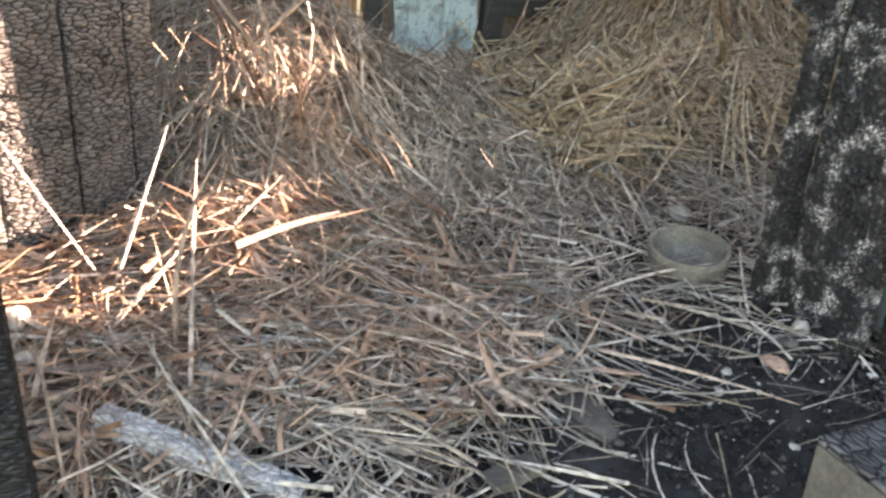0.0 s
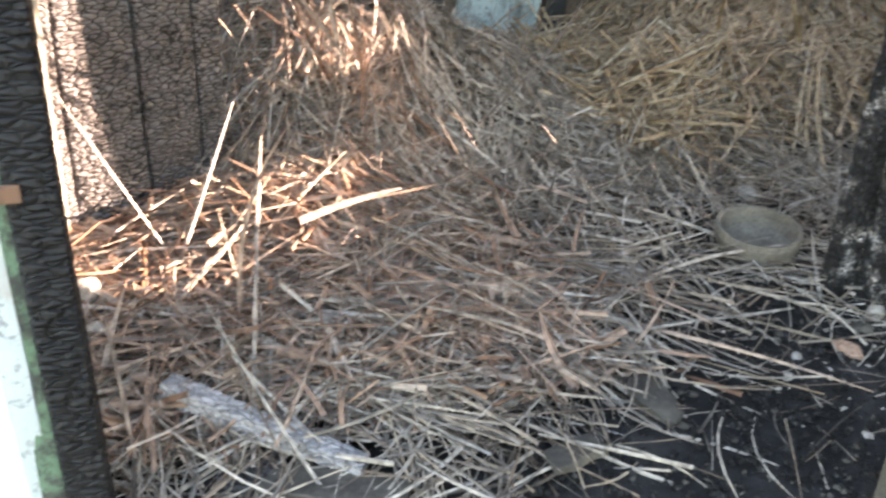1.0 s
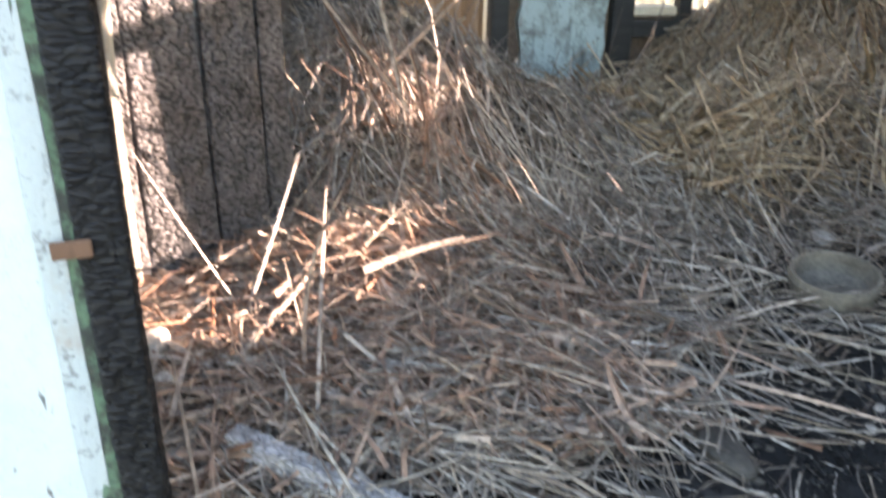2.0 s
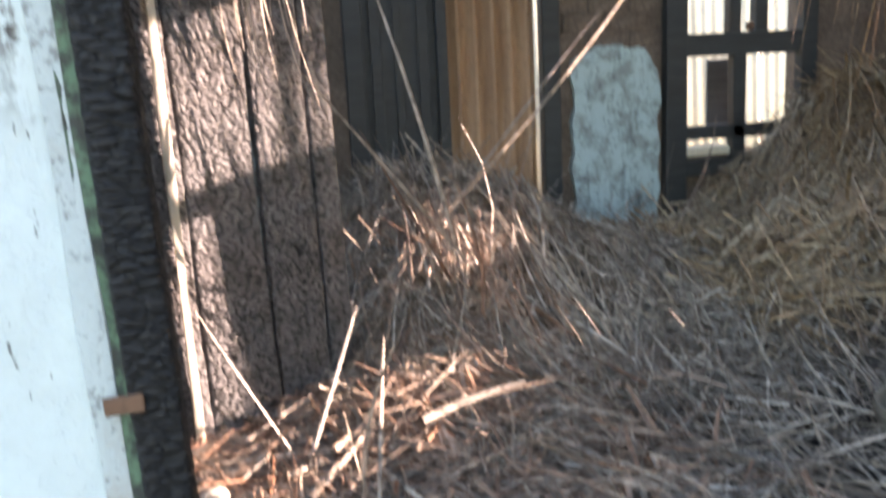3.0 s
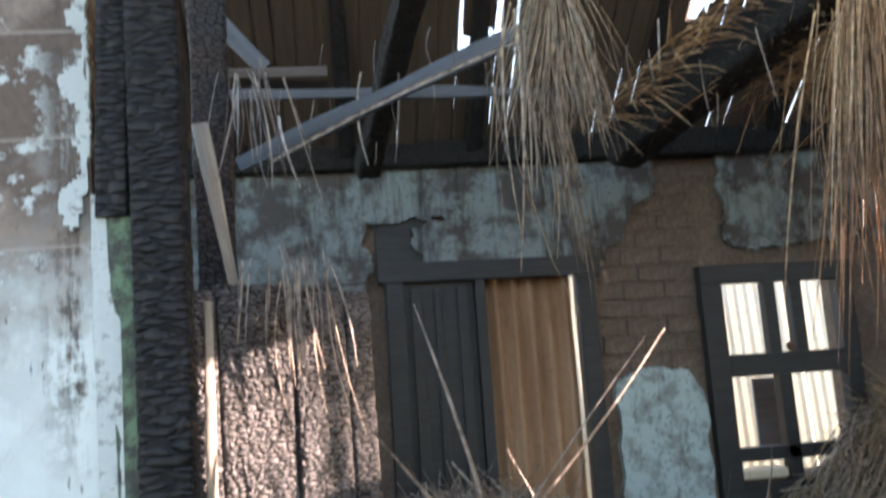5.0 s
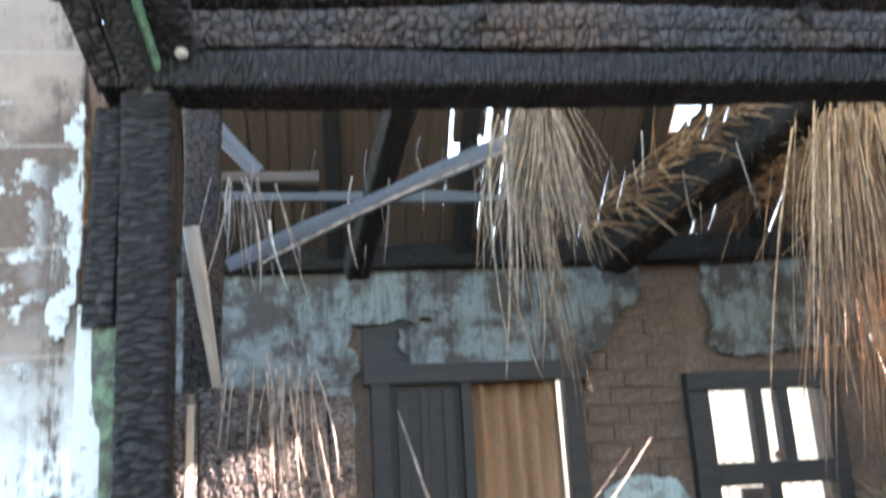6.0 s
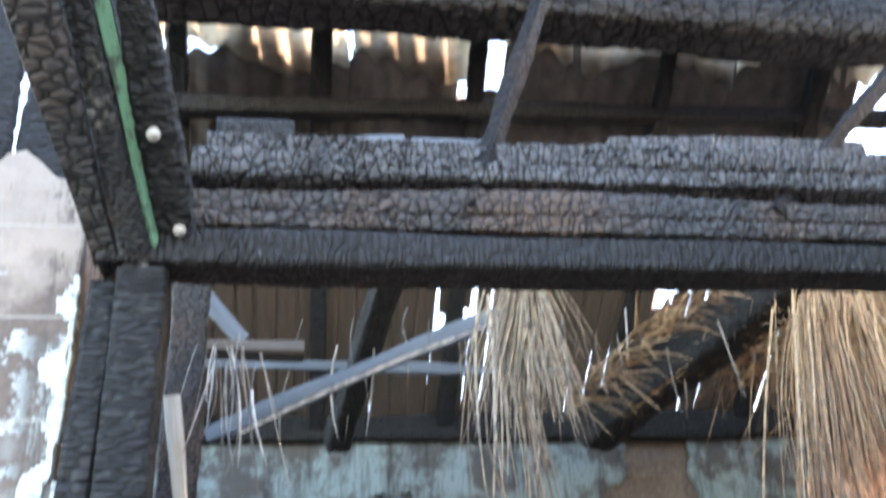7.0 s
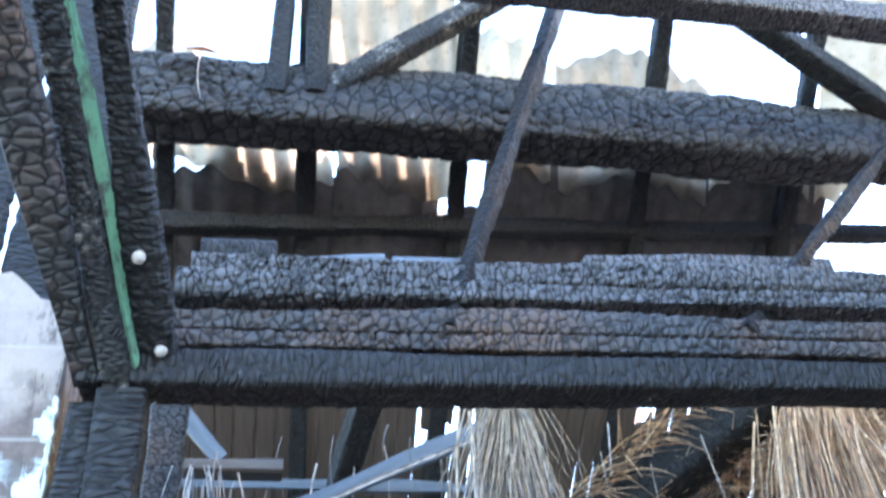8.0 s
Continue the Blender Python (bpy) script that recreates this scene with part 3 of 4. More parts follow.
# solid pieces round the door (0.48..1.53) and the window (2.28..3.2)
for x0, x1, z0, z1 in [(-1.7, 0.40, -0.3, 2.56), (0.40, 1.58, 1.93, 2.56), (1.58, 2.27, -0.3, 2.56), (2.27, 3.22, -0.3, 0.62), (2.27, 3.22, 1.84, 2.56), (3.22, 4.4, -0.3, 2.56)]:
    part("core", box_bm(x0, x1, BY + 0.02, BY + 0.3, z0, z1, 0), MUD, wall_back)


def slab(name, outline_top, outline_bottom, y, thick, material, parent, seed, label=""):
    """A patch of plaster with a broken edge: two edges given by a few heights along x, made ragged."""
    r = np.random.default_rng(seed)
    xs = np.linspace(outline_top[0][0], outline_top[-1][0], 60)
    tz = np.interp(xs, [p[0] for p in outline_top], [p[1] for p in outline_top])
    bz = np.interp(xs, [p[0] for p in outline_bottom], [p[1] for p in outline_bottom])
    w = xs[-1] - xs[0]
    tz = tz + smooth_noise(r, xs, xs * 0, 40 / max(w, 0.3), 1) * 0.012
    bz = bz + smooth_noise(r, xs, xs * 0, 40 / max(w, 0.3), 1) * 0.012
    nz = 16
    V, F = [], []
    for i in range(60):
        for k in range(nz + 1):
            f = k / nz
            z = bz[i] + (tz[i] - bz[i]) * f
            edge = 0.015 * math.sin(23 * z + seed) + 0.008 * math.sin(61 * z)
            xx = xs[i] + (edge if i in (0, 59) else 0)
            V.append((xx, y - thick + 0.003 * noise.noise(Vector((xs[i] * 6, z * 6, seed))), z))
    c = len(V)
    V += [(vx, y + 0.03, vz) for vx, vy, vz in V]
    at = lambda i, k: i * (nz + 1) + k
    for i in range(59):
        for k in range(nz):
            F.append((at(i, k), at(i + 1, k), at(i + 1, k + 1), at(i, k + 1)))
        F.append((at(i, nz), at(i + 1, nz), at(i + 1, nz) + c, at(i, nz) + c))
        F.append((at(i + 1, 0), at(i, 0), at(i, 0) + c, at(i + 1, 0) + c))
    for k in range(nz):
        F.append((at(0, k + 1), at(0, k + 1) + c, at(0, k) + c, at(0, k)))
        F.append((at(59, k), at(59, k) + c, at(59, k + 1) + c, at(59, k + 1)))
    return put(name, V, F, material, parent, label)


slab("plaster", [(1.68, 1.22), (1.78, 1.27), (1.95, 1.29), (2.13, 1.25), (2.2, 1.12)], [(1.62, -0.2), (2.23, -0.2)], BY, 0.03, TURQ, wall_back, 4, "flaking turquoise limewash")


def plaster_sheet(name, x0, x1, z0, z1, inside, y, thick, material, parent, seed, label="", step=0.013, back_to=None):
    """A coat of plaster with broken edges: kept where inside(x, z), in metres from its edge, is positive after a ragged shift."""
    r = np.random.default_rng(seed)
    nx, nz = int((x1 - x0) / step), int((z1 - z0) / step)
    gx, gz = np.meshgrid(np.linspace(x0, x1, nx + 1), np.linspace(z0, z1, nz + 1), indexing="ij")
    cx, cz = gx[:-1, :-1] + step / 2, gz[:-1, :-1] + step / 2
    ragged = smooth_noise(r, cx, cz, 14, 14) * 0.022 + smooth_noise(r, cx, cz, 45, 45) * 0.011
    keep = inside(cx, cz) + ragged > 0
    wob = smooth_noise(r, gx, gz, 6, 6) * 0.004 + smooth_noise(r, gx, gz, 30, 30) * 0.0015
    px, pz = gx + r.uniform(-0.35, 0.35, gx.shape) * step, gz + r.uniform(-0.35, 0.35, gx.shape) * step
    front = np.stack([px, y - thick + wob, pz], -1).reshape(-1, 3)
    rear = np.stack([px, 0 * px + y + 0.01, pz], -1).reshape(-1, 3)
    c, at = len(front), lambda i, k: i * (nz + 1) + k
    F = []
    on = lambda i, k: 0 <= i < nx and 0 <= k < nz and keep[i, k]
    for i, k in zip(*np.nonzero(keep)):
        a, b_, d, e = at(i, k), at(i + 1, k), at(i + 1, k + 1), at(i, k + 1)
        F.append((a, b_, d, e))
        for (p, q), nb in (((b_, a), (i, k - 1)), ((d, b_), (i + 1, k)), ((e, d), (i, k + 1)), ((a, e), (i - 1, k))):
            if not on(*nb):
                F.append((p, q, q + c, p + c))
    V = np.concatenate([front, rear])
    if back_to is not None:
        V = V @ np.array(back_to.to_3x3()).T + np.array(back_to.translation)
    ob = put(name, V.tolist(), F, material, parent, label)
    me = ob.data
    bm = bmesh.new()
    bm.from_mesh(me)
    bmesh.ops.delete(bm, geom=[q for q in bm.verts if not q.link_faces], context="VERTS")
    bm.to_mesh(me)
    bm.free()
    return ob


def box_dist(x, z, x0, x1, z0, z1):
    """Metres inside a rectangle, negative outside."""
    return np.minimum(np.minimum(x - x0, x1 - x), np.minimum(z - z0, z1 - z))


def coat_main(x, z):
    """The wide coat over the door: broken by a crack that runs up from the door head, and gone off the pier."""
    d = box_dist(x, z, -1.7, 2.06 - np.clip((2.3 - z) / 0.3, 0, 1.1) * 0.3, 1.93 - 0.02 * x, 2.6)
    crack = np.minimum(0.1 + 0.1 * (2.2 - z) - np.abs(x - 0.50), 2.2 - z)
    branch = np.minimum(0.03 - np.abs(z - 2.2 - 0.12 * (x - 0.6)), np.minimum(x - 0.36, 0.80 - x))
    return np.minimum(d, np.minimum(-crack, -branch))


def coat_right(x, z):
    return box_dist(x, z, 2.5, 4.4, 1.9, 2.5)


UNSAG = SAG.inverted()
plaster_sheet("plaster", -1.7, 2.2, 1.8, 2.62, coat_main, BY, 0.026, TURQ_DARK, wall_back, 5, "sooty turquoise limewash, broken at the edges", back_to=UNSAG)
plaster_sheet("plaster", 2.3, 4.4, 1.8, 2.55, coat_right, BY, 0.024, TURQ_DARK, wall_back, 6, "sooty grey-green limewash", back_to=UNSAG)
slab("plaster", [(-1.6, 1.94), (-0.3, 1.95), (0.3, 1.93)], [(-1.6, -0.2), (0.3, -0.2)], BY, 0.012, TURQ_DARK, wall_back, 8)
wall_plate = beam("wall_plate", (-1.7, BY - 0.02, 2.64), (4.4, BY - 0.02, 2.54), 0.15, 0.17, CHAR, step=0.02, block=0.05, seed=51)
tagged(wall_plate, "charred timber plate lying along the back wall top", "beam", kind="structure")

# rough courses of mud brick where the plaster has gone
brick_bm = box_bm(-0.121, 0.121, -0.004, 0.02, -0.047, 0.047, 0.01)
brick_me = bpy.data.meshes.new("brick")
brick_bm.to_mesh(brick_me)
brick_bm.free()
brick_me.materials.append(MUD)


def brick(x, z, s=1.0):
    ob = new("brick", brick_me)
    ob.parent = wall_back
    ob.location = (x, BY + random.uniform(0.008, 0.016), z)
    ob.rotation_euler = (random.uniform(-0.04, 0.04), random.uniform(-0.03, 0.03), random.uniform(-0.03, 0.03))
    ob.scale = (s, 1, random.uniform(0.92, 1.06))


for row in range(11):
    z = 1.32 + row * 0.103
    for col in range(3):
        x = 1.66 + (row % 2) * 0.1 + col * 0.25
        if x < 2.2 and not (x < 1.8 and z > 2.25) and z < 2.42:
            brick(x, z)

door_2 = thing("door_2", "blackened back door with a tan corrugated sheet behind it", "door", kind="structure")
door_2.matrix_basis = SAG
DY = BY - 0.035
for nm, a in [("frame", (0.40, 0.50, -0.3, 1.838)), ("frame", (1.50, 1.60, -0.3, 1.838)), ("frame", (0.36, 1.64, 1.84, 1.95)), ("frame", (0.90, 0.96, -0.3, 1.838))]:
    part(nm, box_bm(a[0], a[1], DY - 0.02 + (0.004 if a[3] < 1.9 else 0), DY + 0.07, a[2], a[3], 0.006), DARKWOOD, door_2)
leaf_b = part("leaf", box_bm(0.50, 0.90, DY + 0.03, DY + 0.06, -0.3, 1.84, 0.003), DARKWOOD, door_2, "dark panelled leaf")
for a in [(0.54, 0.60), (0.80, 0.86), (0.67, 0.71)]:
    part("stile", box_bm(a[0], a[1], DY + 0.012, DY + 0.03, -0.3, 1.8, 0.005), DARKWOOD, leaf_b)


# dark backing added so the hole in the cracked plaster reads black
part("dark_crack_backing", box_bm(0.36, 0.66, BY + 0.005, BY + 0.04, 1.9, 2.24, 0.004), DARKWOOD, door_2, "dark board added to blacken the hole in the broken plaster")


def corrugated(name, x0, x1, z0, z1, y, pitch, depth, material, parent=None, label="", jag=0.0):
    n = int((x1 - x0) / pitch * 10)
    V, F = [], []
    for i in range(n + 1):
        x = x0 + (x1 - x0) * i / n
        d = depth * math.sin(2 * math.pi * (x - x0) / pitch)
        zt = z1 + jag * math.sin(x * 9) + jag * 0.4 * math.sin(x * 31)
        V += [(x, y + d, z0), (x, y + d, zt), (x, y + d + 0.004, z0), (x, y + d + 0.004, zt)]
    for i in range(n):
        a, b = i * 4, i * 4 + 4
        F += [(a, b, b + 1, a + 1), (a + 2, a + 3, b + 3, b + 2), (a + 1, b + 1, b + 3, a + 3)]
    return put(name, V, F, material, parent, label, True)


corrugated("sheet", 0.955, 1.475, -0.3, 1.92, DY + 0.055, 0.1, 0.02, TAN_SHEET, door_2, "tan corrugated sheet", 0.012)

window_1 = thing("window_1", "blackened timber window without glass, cream sheet behind", "window", kind="structure")
window_1.matrix_basis = SAG
WY = BY - 0.03
for nm, (x0, x1, z0, z1) in [("frame", (2.24, 2.37, 0.2, 1.743)), ("frame", (2.24, 3.22, 1.745, 1.855)), ("frame", (3.1, 3.2, 0.5, 1.745)), ("mullion", (2.665, 2.745, 0.55, 1.225)),
                             ("mullion", (2.635, 2.705, 1.31, 1.745)), ("mullion", (2.80, 2.875, 1.31, 1.745)), ("transom", (2.37, 3.1, 1.2, 1.33)), ("rail", (2.37, 3.1, 0.72, 0.80)), ("sill", (2.37, 3.1, 0.5, 0.60))]:
    part(nm, box_bm(x0, x1, WY - 0.02 + (0.006 if nm in ("mullion", "rail") else 0), WY + 0.06, z0, z1, 0.006), DARKWOOD, window_1)
part("ledge", box_bm(2.36, 2.68, WY + 0.02, WY + 0.2, 0.62, 0.67, 0.004), CREAM_SHEET, window_1, "pale board on the sill")
part("board", box_bm(2.77, 3.03, WY + 0.5, WY + 0.52, 0.7, 1.18, 0.004), BLUEWOOD, window_1, "pale grey board in the pane")
knob = bmesh.new()
bmesh.ops.create_uvsphere(knob, u_segments=14, v_segments=8, radius=0.028, matrix=Matrix.Translation((2.75, WY - 0.03, 1.36)) @ Matrix.Diagonal((1, 0.6, 1, 1)))
part("knob", knob, RUST, window_1, "round iron knob", True)

fence = thing("fence", "cream corrugated sheet fence standing in the sun outside", "fence")
for k in range(10):
    corrugated("panel", -2 + k, -1.01 + k, -0.02, 2.1 + 0.03 * (k % 3), 6.6 + 0.02 * (k % 2), 0.09, 0.007, CREAM_SHEET, fence)

# side walls that close the place, and unseen walls that hold back the sun
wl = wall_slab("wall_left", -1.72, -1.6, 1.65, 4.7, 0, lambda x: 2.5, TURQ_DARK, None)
tagged(wl, "sooty plastered side wall", "wall", kind="structure")


def prism_x(x0, x1, outline):
    """A plate of the given outline in y and z, from x0 to x1."""
    bm = bmesh.new()
    a, b_ = [[bm.verts.new((x, y, z)) for y, z in outline] for x in (x0, x1)]
    bm.faces.new(a)
    bm.faces.new(b_[::-1])
    for k in range(len(outline)):
        q = (k + 1) % len(outline)
        bm.faces.new((a[q], a[k], b_[k], b_[q]))
    bmesh.ops.recalc_face_normals(bm, faces=bm.faces[:])
    return bm


# out of view: its height and opening are set to block and shape the sun
wall_right_unseen = thing("wall_right_unseen", "unseen sooty gable wall, raised to block the sun beside its window", "wall", kind="structure")
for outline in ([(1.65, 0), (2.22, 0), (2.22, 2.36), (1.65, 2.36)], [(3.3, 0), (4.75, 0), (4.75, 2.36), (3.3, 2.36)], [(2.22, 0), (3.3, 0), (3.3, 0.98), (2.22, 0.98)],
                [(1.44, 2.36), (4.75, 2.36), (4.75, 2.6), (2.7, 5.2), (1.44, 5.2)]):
    part("masonry", prism_x(4.2, 4.32, outline), TURQ_DARK, wall_right_unseen)
# unseen bars and boards, placed to cut the sun into patches
window_unseen = thing("window_unseen", "unseen timber window with boards added to shape the low sun", "window", kind="structure")
part("transom", box_bm(4.23, 4.29, 2.22, 3.3, 1.765, 1.845, 0.006), DARKWOOD, window_unseen)
part("shutter", box_bm(4.24, 4.28, 2.785, 3.05, 0.98, 1.765, 0.004), DARKWOOD, window_unseen, "unseen board added to hold back the sun")
part("sun_stop_board", box_bm(4.24, 4.28, 3.055, 3.3, 0.98, 1.22, 0.004), DARKWOOD, window_unseen)
part("mullion", box_bm(4.24, 4.28, 2.885, 2.92, 1.845, 2.36, 0.004), DARKWOOD, window_unseen)
# made-up wall beside the yard, out of view, shading threshold and front
wy = wall_slab("yard_sun_blocker", 2.4, 2.6, -2.6, 1.42, 0, lambda x: 3.3, MUD, None)
tagged(wy, "unseen mud-brick wall added to keep the sun off the front", "wall", kind="structure")
# black boards added to stand for the unlit hole above the wall
gb = thing("dark_hole_boards", "black boards standing in for the unlit hole above the front wall", "boarding", kind="structure")
for k in range(8):
    beam("board", (-0.42 - 0.19 * k, FY + 0.12, 2.1), (-0.42 - 0.19 * k, FY + 0.12, 3.5), 0.18, 0.025, CHAR, gb, step=0.02, block=0.05, wear=0.006, seed=700 + k)
plaster_sheet("plaster_edge", -0.40, -0.332, 1.55, 2.08, lambda x, z: box_dist(x, z, -0.366 + 0.012 * np.sin(17 * z) + 0.006 * np.sin(53 * z), -0.2, 1.66 + 0.04 * np.sin(90 * x), 2.02 + 0.02 * np.sin(130 * x)), FY, 0.006, WHITE, wall_front, 9, "pale strip of limewash left beside the frame", step=0.007)


# ---- roof timbers ----
def timber(name, p0, p1, w, h, material, label, category="beam", **kw):
    return tagged(beam(name, p0, p1, w, h, material, **kw), label, category)


timber("charred_plank", (-0.17, FY + 0.07, 2.215), (2.5, FY + 0.07, 2.235), 0.06, 0.055, CHAR_BROWN, "brown-black charred plank on the lintel", seed=61, step=0.008, block=0.035)
timber("charred_plank", (-0.16, FY + 0.12, 2.30), (2.5, FY + 0.12, 2.325), 0.16, 0.06, CHAR_SKYLIT, "split charred plank lying over the lintel", seed=62, step=0.006, block=0.02, crack=0.008, lane=0.022)
timber("charred_plank", (-0.14, FY + 0.2, 2.40), (2.6, FY + 0.2, 2.43), 0.16, 0.07, CHAR_SKYLIT, "charred plank lying over the lintel, its colour paled by skylight", seed=63, step=0.007, block=0.022, crack=0.008, lane=0.024)
timber("charred_plank", (0.85, FY + 0.3, 2.52), (1.6, FY + 0.3, 2.56), 0.12, 0.06, CHAR_SKYLIT, "short charred plank end, its colour paled by skylight", seed=64, step=0.012)
timber("charred_plank", (-0.13, FY + 0.3, 2.50), (0.05, FY + 0.3, 2.505), 0.1, 0.1, CHAR, "stump of a burnt joist", seed=65, step=0.012)
for k, x in enumerate((0.10, 0.34)):
    timber("pale_plank", (x, FY + 0.33, 2.53 + 0.01 * k), (x + 0.22, FY + 0.33, 2.54 + 0.01 * k), 0.08, 0.035, BLUEWOOD, "blue-grey board end with splintered tips", seed=66 + k, step=0.012, crack=0.001)
timber("purlin", (-0.5, 3.25, 3.70), (4.4, 3.25, 3.90), 0.09, 0.09, CHAR, "charred purlin under the roof sheets", seed=70, step=0.012, block=0.035)
timber("ridge_beam", (-0.7, 2.7, 3.96), (4.4, 2.7, 4.0), 0.26, 0.34, CHAR_BIG, "massive crazed charred roof beam", seed=71, step=0.011, block=0.075, crack=0.012, wear=0.015, lane=0.07)
timber("upper_purlin", (0.0, 1.95, 4.0), (4.0, 1.95, 4.03), 0.14, 0.14, CHAR_SKYLIT, "charred purlin against the sky", seed=72, step=0.014, block=0.04, crack=0.008)
timber("rafter", (0.40, 1.48, 2.20), (1.65, 2.83, 5.22), 0.045, 0.045, CHAR_SPOT, "thin burnt rafter with ash along its edge", "rafter", taper=1.9, seed=73, step=0.01, block=0.03, wear=0.004)
timber("rafter", (1.11, 1.49, 2.21), (2.55, 2.2, 3.5), 0.05, 0.05, CHAR_SPOT, "thin slanting burnt rafter", "rafter", seed=74, step=0.012, wear=0.005)
# short members and back rafters carrying the sheets
for k, (x, xx) in enumerate([(0.2, 0.28), (0.95, 1.0), (1.9, 2.0), (2.75, 2.85), (3.6, 3.7), (-0.4, -0.4)]):
    timber("rafter", (x - 0.03, 1.9, 4.92), (xx, BY + 0.05, 2.52), 0.09, 0.08, CHAR, "charred rafter on the back slope", "rafter", seed=80 + k, step=0.018, wear=0.008)
for k, (x0, x1, y, z) in enumerate([(0.05, 0.1, 2.62, 3.95), (0.22, 0.24, 2.6, 3.95)]):
    timber("post", (x0, y, z), (x1, y - 0.15, z + 0.7), 0.09, 0.09, CHAR, "charred stub post on the ridge beam", "post", seed=90 + k, step=0.014)
timber("brace", (0.30, 2.62, 4.02), (1.40, 2.2, 4.6), 0.1, 0.1, CHAR_ASH, "ash-covered slanting roof brace", "brace", seed=93, step=0.014)
timber("brace", (1.5, 2.05, 4.62), (3.2, 2.6, 4.1), 0.12, 0.12, CHAR, "black charred slanting roof brace", "brace", seed=94, step=0.014)

# three members running out from the jamb head over the yard
def eave(x0, z0, x1, z1, w, h, material, label, category, seed, **kw):
    """A member from the jamb head (y 1.42) through y 0.9, drawn on over the yard."""
    a, m = Vector((x0, FY - 0.02, z0)), Vector((x1, 0.9, z1))
    timber("eave_rafter", a, a + (m - a) * 1.7, w, h, material, label, category, seed=seed, **kw)


eave(-0.285, 2.04, -0.385, 2.36, 0.06, 0.03, CHAR_BROWN, "flat dark board nailed beside the jamb head", "board", 95, step=0.012, crack=0.001)
eave(-0.232, 2.05, -0.325, 2.43, 0.05, 0.06, CHAR_ASH, "charred ashy rafter over the yard", "rafter", 96, step=0.006, block=0.018, lane=0.02)
eave(-0.200, 2.065, -0.300, 2.435, 0.02, 0.06, GREEN_BATTEN, "thin green painted batten beside the rafter", "batten", 97, step=0.012, crack=0.001)
eave(-0.170, 2.10, -0.245, 2.46, 0.06, 0.06, CHAR, "black charred rafter over the yard", "rafter", 98, step=0.007, block=0.02, lane=0.024)

# roof sheets on the back slope, torn, with gaps to the sky
def roof_sheet(x0, x1, f0, f1, seed, material, lift=0.0, skew=0.0):
    """Sheet on the back slope between two fractions of its run from the ridge down to the wall."""
    r = np.random.default_rng(seed)
    top, low = np.array([2.72, 4.34]), np.array([BY + 0.2, 2.5])
    nx, ny = max(4, int((x1 - x0) * 60)), 8
    V, F = [], []
    for lay in (0, 0.005):
        for i in range(nx + 1):
            x = x0 + (x1 - x0) * i / nx
            for j in range(ny + 1):
                f = f0 + (f1 - f0) * j / ny
                if j in (0, ny):
                    f += 0.022 * math.sin(7 * x + seed) + 0.006 * math.sin(41 * x)
                p = top + (low - top) * f
                V.append((x + skew * (f - f1), p[0], p[1] + lift + lay + 0.012 * math.sin(2 * math.pi * x / 0.13) + 0.02 * math.sin(3 * x + f * 6 + seed)))
    c = (nx + 1) * (ny + 1)
    at = lambda i, j: i * (ny + 1) + j
    for i in range(nx):
        for j in range(ny):
            F.append((at(i, j), at(i, j + 1), at(i + 1, j + 1), at(i + 1, j)))
            F.append((at(i, j) + c, at(i + 1, j) + c, at(i + 1, j + 1) + c, at(i, j + 1) + c))
    for i in range(nx):
        F.append((at(i, 0), at(i + 1, 0), at(i + 1, 0) + c, at(i, 0) + c))
        F.append((at(i, ny), at(i, ny) + c, at(i + 1, ny) + c, at(i + 1, ny)))
    ob = put("roof_sheet", V, F, material, smooth=True)
    return tagged(ob, "torn cream corrugated roof sheet, ending below where the shade begins" if material is ROOF_PALE else "dark corrugated roof sheet, the shade put into its colour", "roof sheet", "roof sheets")


for k, (x0, x1, f0, f1) in enumerate([(-0.75, 0.36, 0.03, 0.215), (0.39, 1.02, -0.35, 0.21), (0.98, 1.46, -0.04, 0.18), (1.5, 2.33, -0.03, 0.185), (2.35, 2.95, 0.06, 0.175), (2.98, 3.8, -0.45, 0.17)]):
    roof_sheet(x0, x1, f0, f1, 1 + k, ROOF_PALE, 0.0, 0.5)
# dark sheets take over past the shadow line, shade painted as colour
for k, (x0, x1, f0, f1) in enumerate([(-0.78, -0.12, 0.2, 0.96), (-0.18, 0.44, 0.195, 0.95), (0.37, 0.89, 0.195, 0.93), (0.84, 1.18, 0.245, 0.5), (1.12, 1.76, 0.165, 0.5), (1.7, 2.34, 0.17, 0.5), (2.27, 3.1, 0.16, 0.46)]):
    roof_sheet(x0, x1, f0, f1, 11 + k, ROOF_SHADED, 0.05)


# dark boarding high on the back slope, with chinks of sky between the boards
def ceiling_board(x, f0, f1, width, seed, flip=False):
    a, b_ = np.array([x, 3.6, 3.45]), np.array([x + 0.02, BY + 0.1, 2.53])
    p, q = a + (b_ - a) * f0, a + (b_ - a) * f1
    if flip:
        p, q = q, p
    ob = beam("ceiling_board", p, q, width, 0.018, BROWNWOOD, step=0.012 if f1 - f0 < 0.95 else 0.05, ragged=0.06 if f1 - f0 < 0.95 else 0.0, block=0.5, crack=0.0, wear=0.003, seed=seed)
    tagged(ob, "dark brown board under the roof", "board", "boards under the roof")


r6 = np.random.default_rng(66)
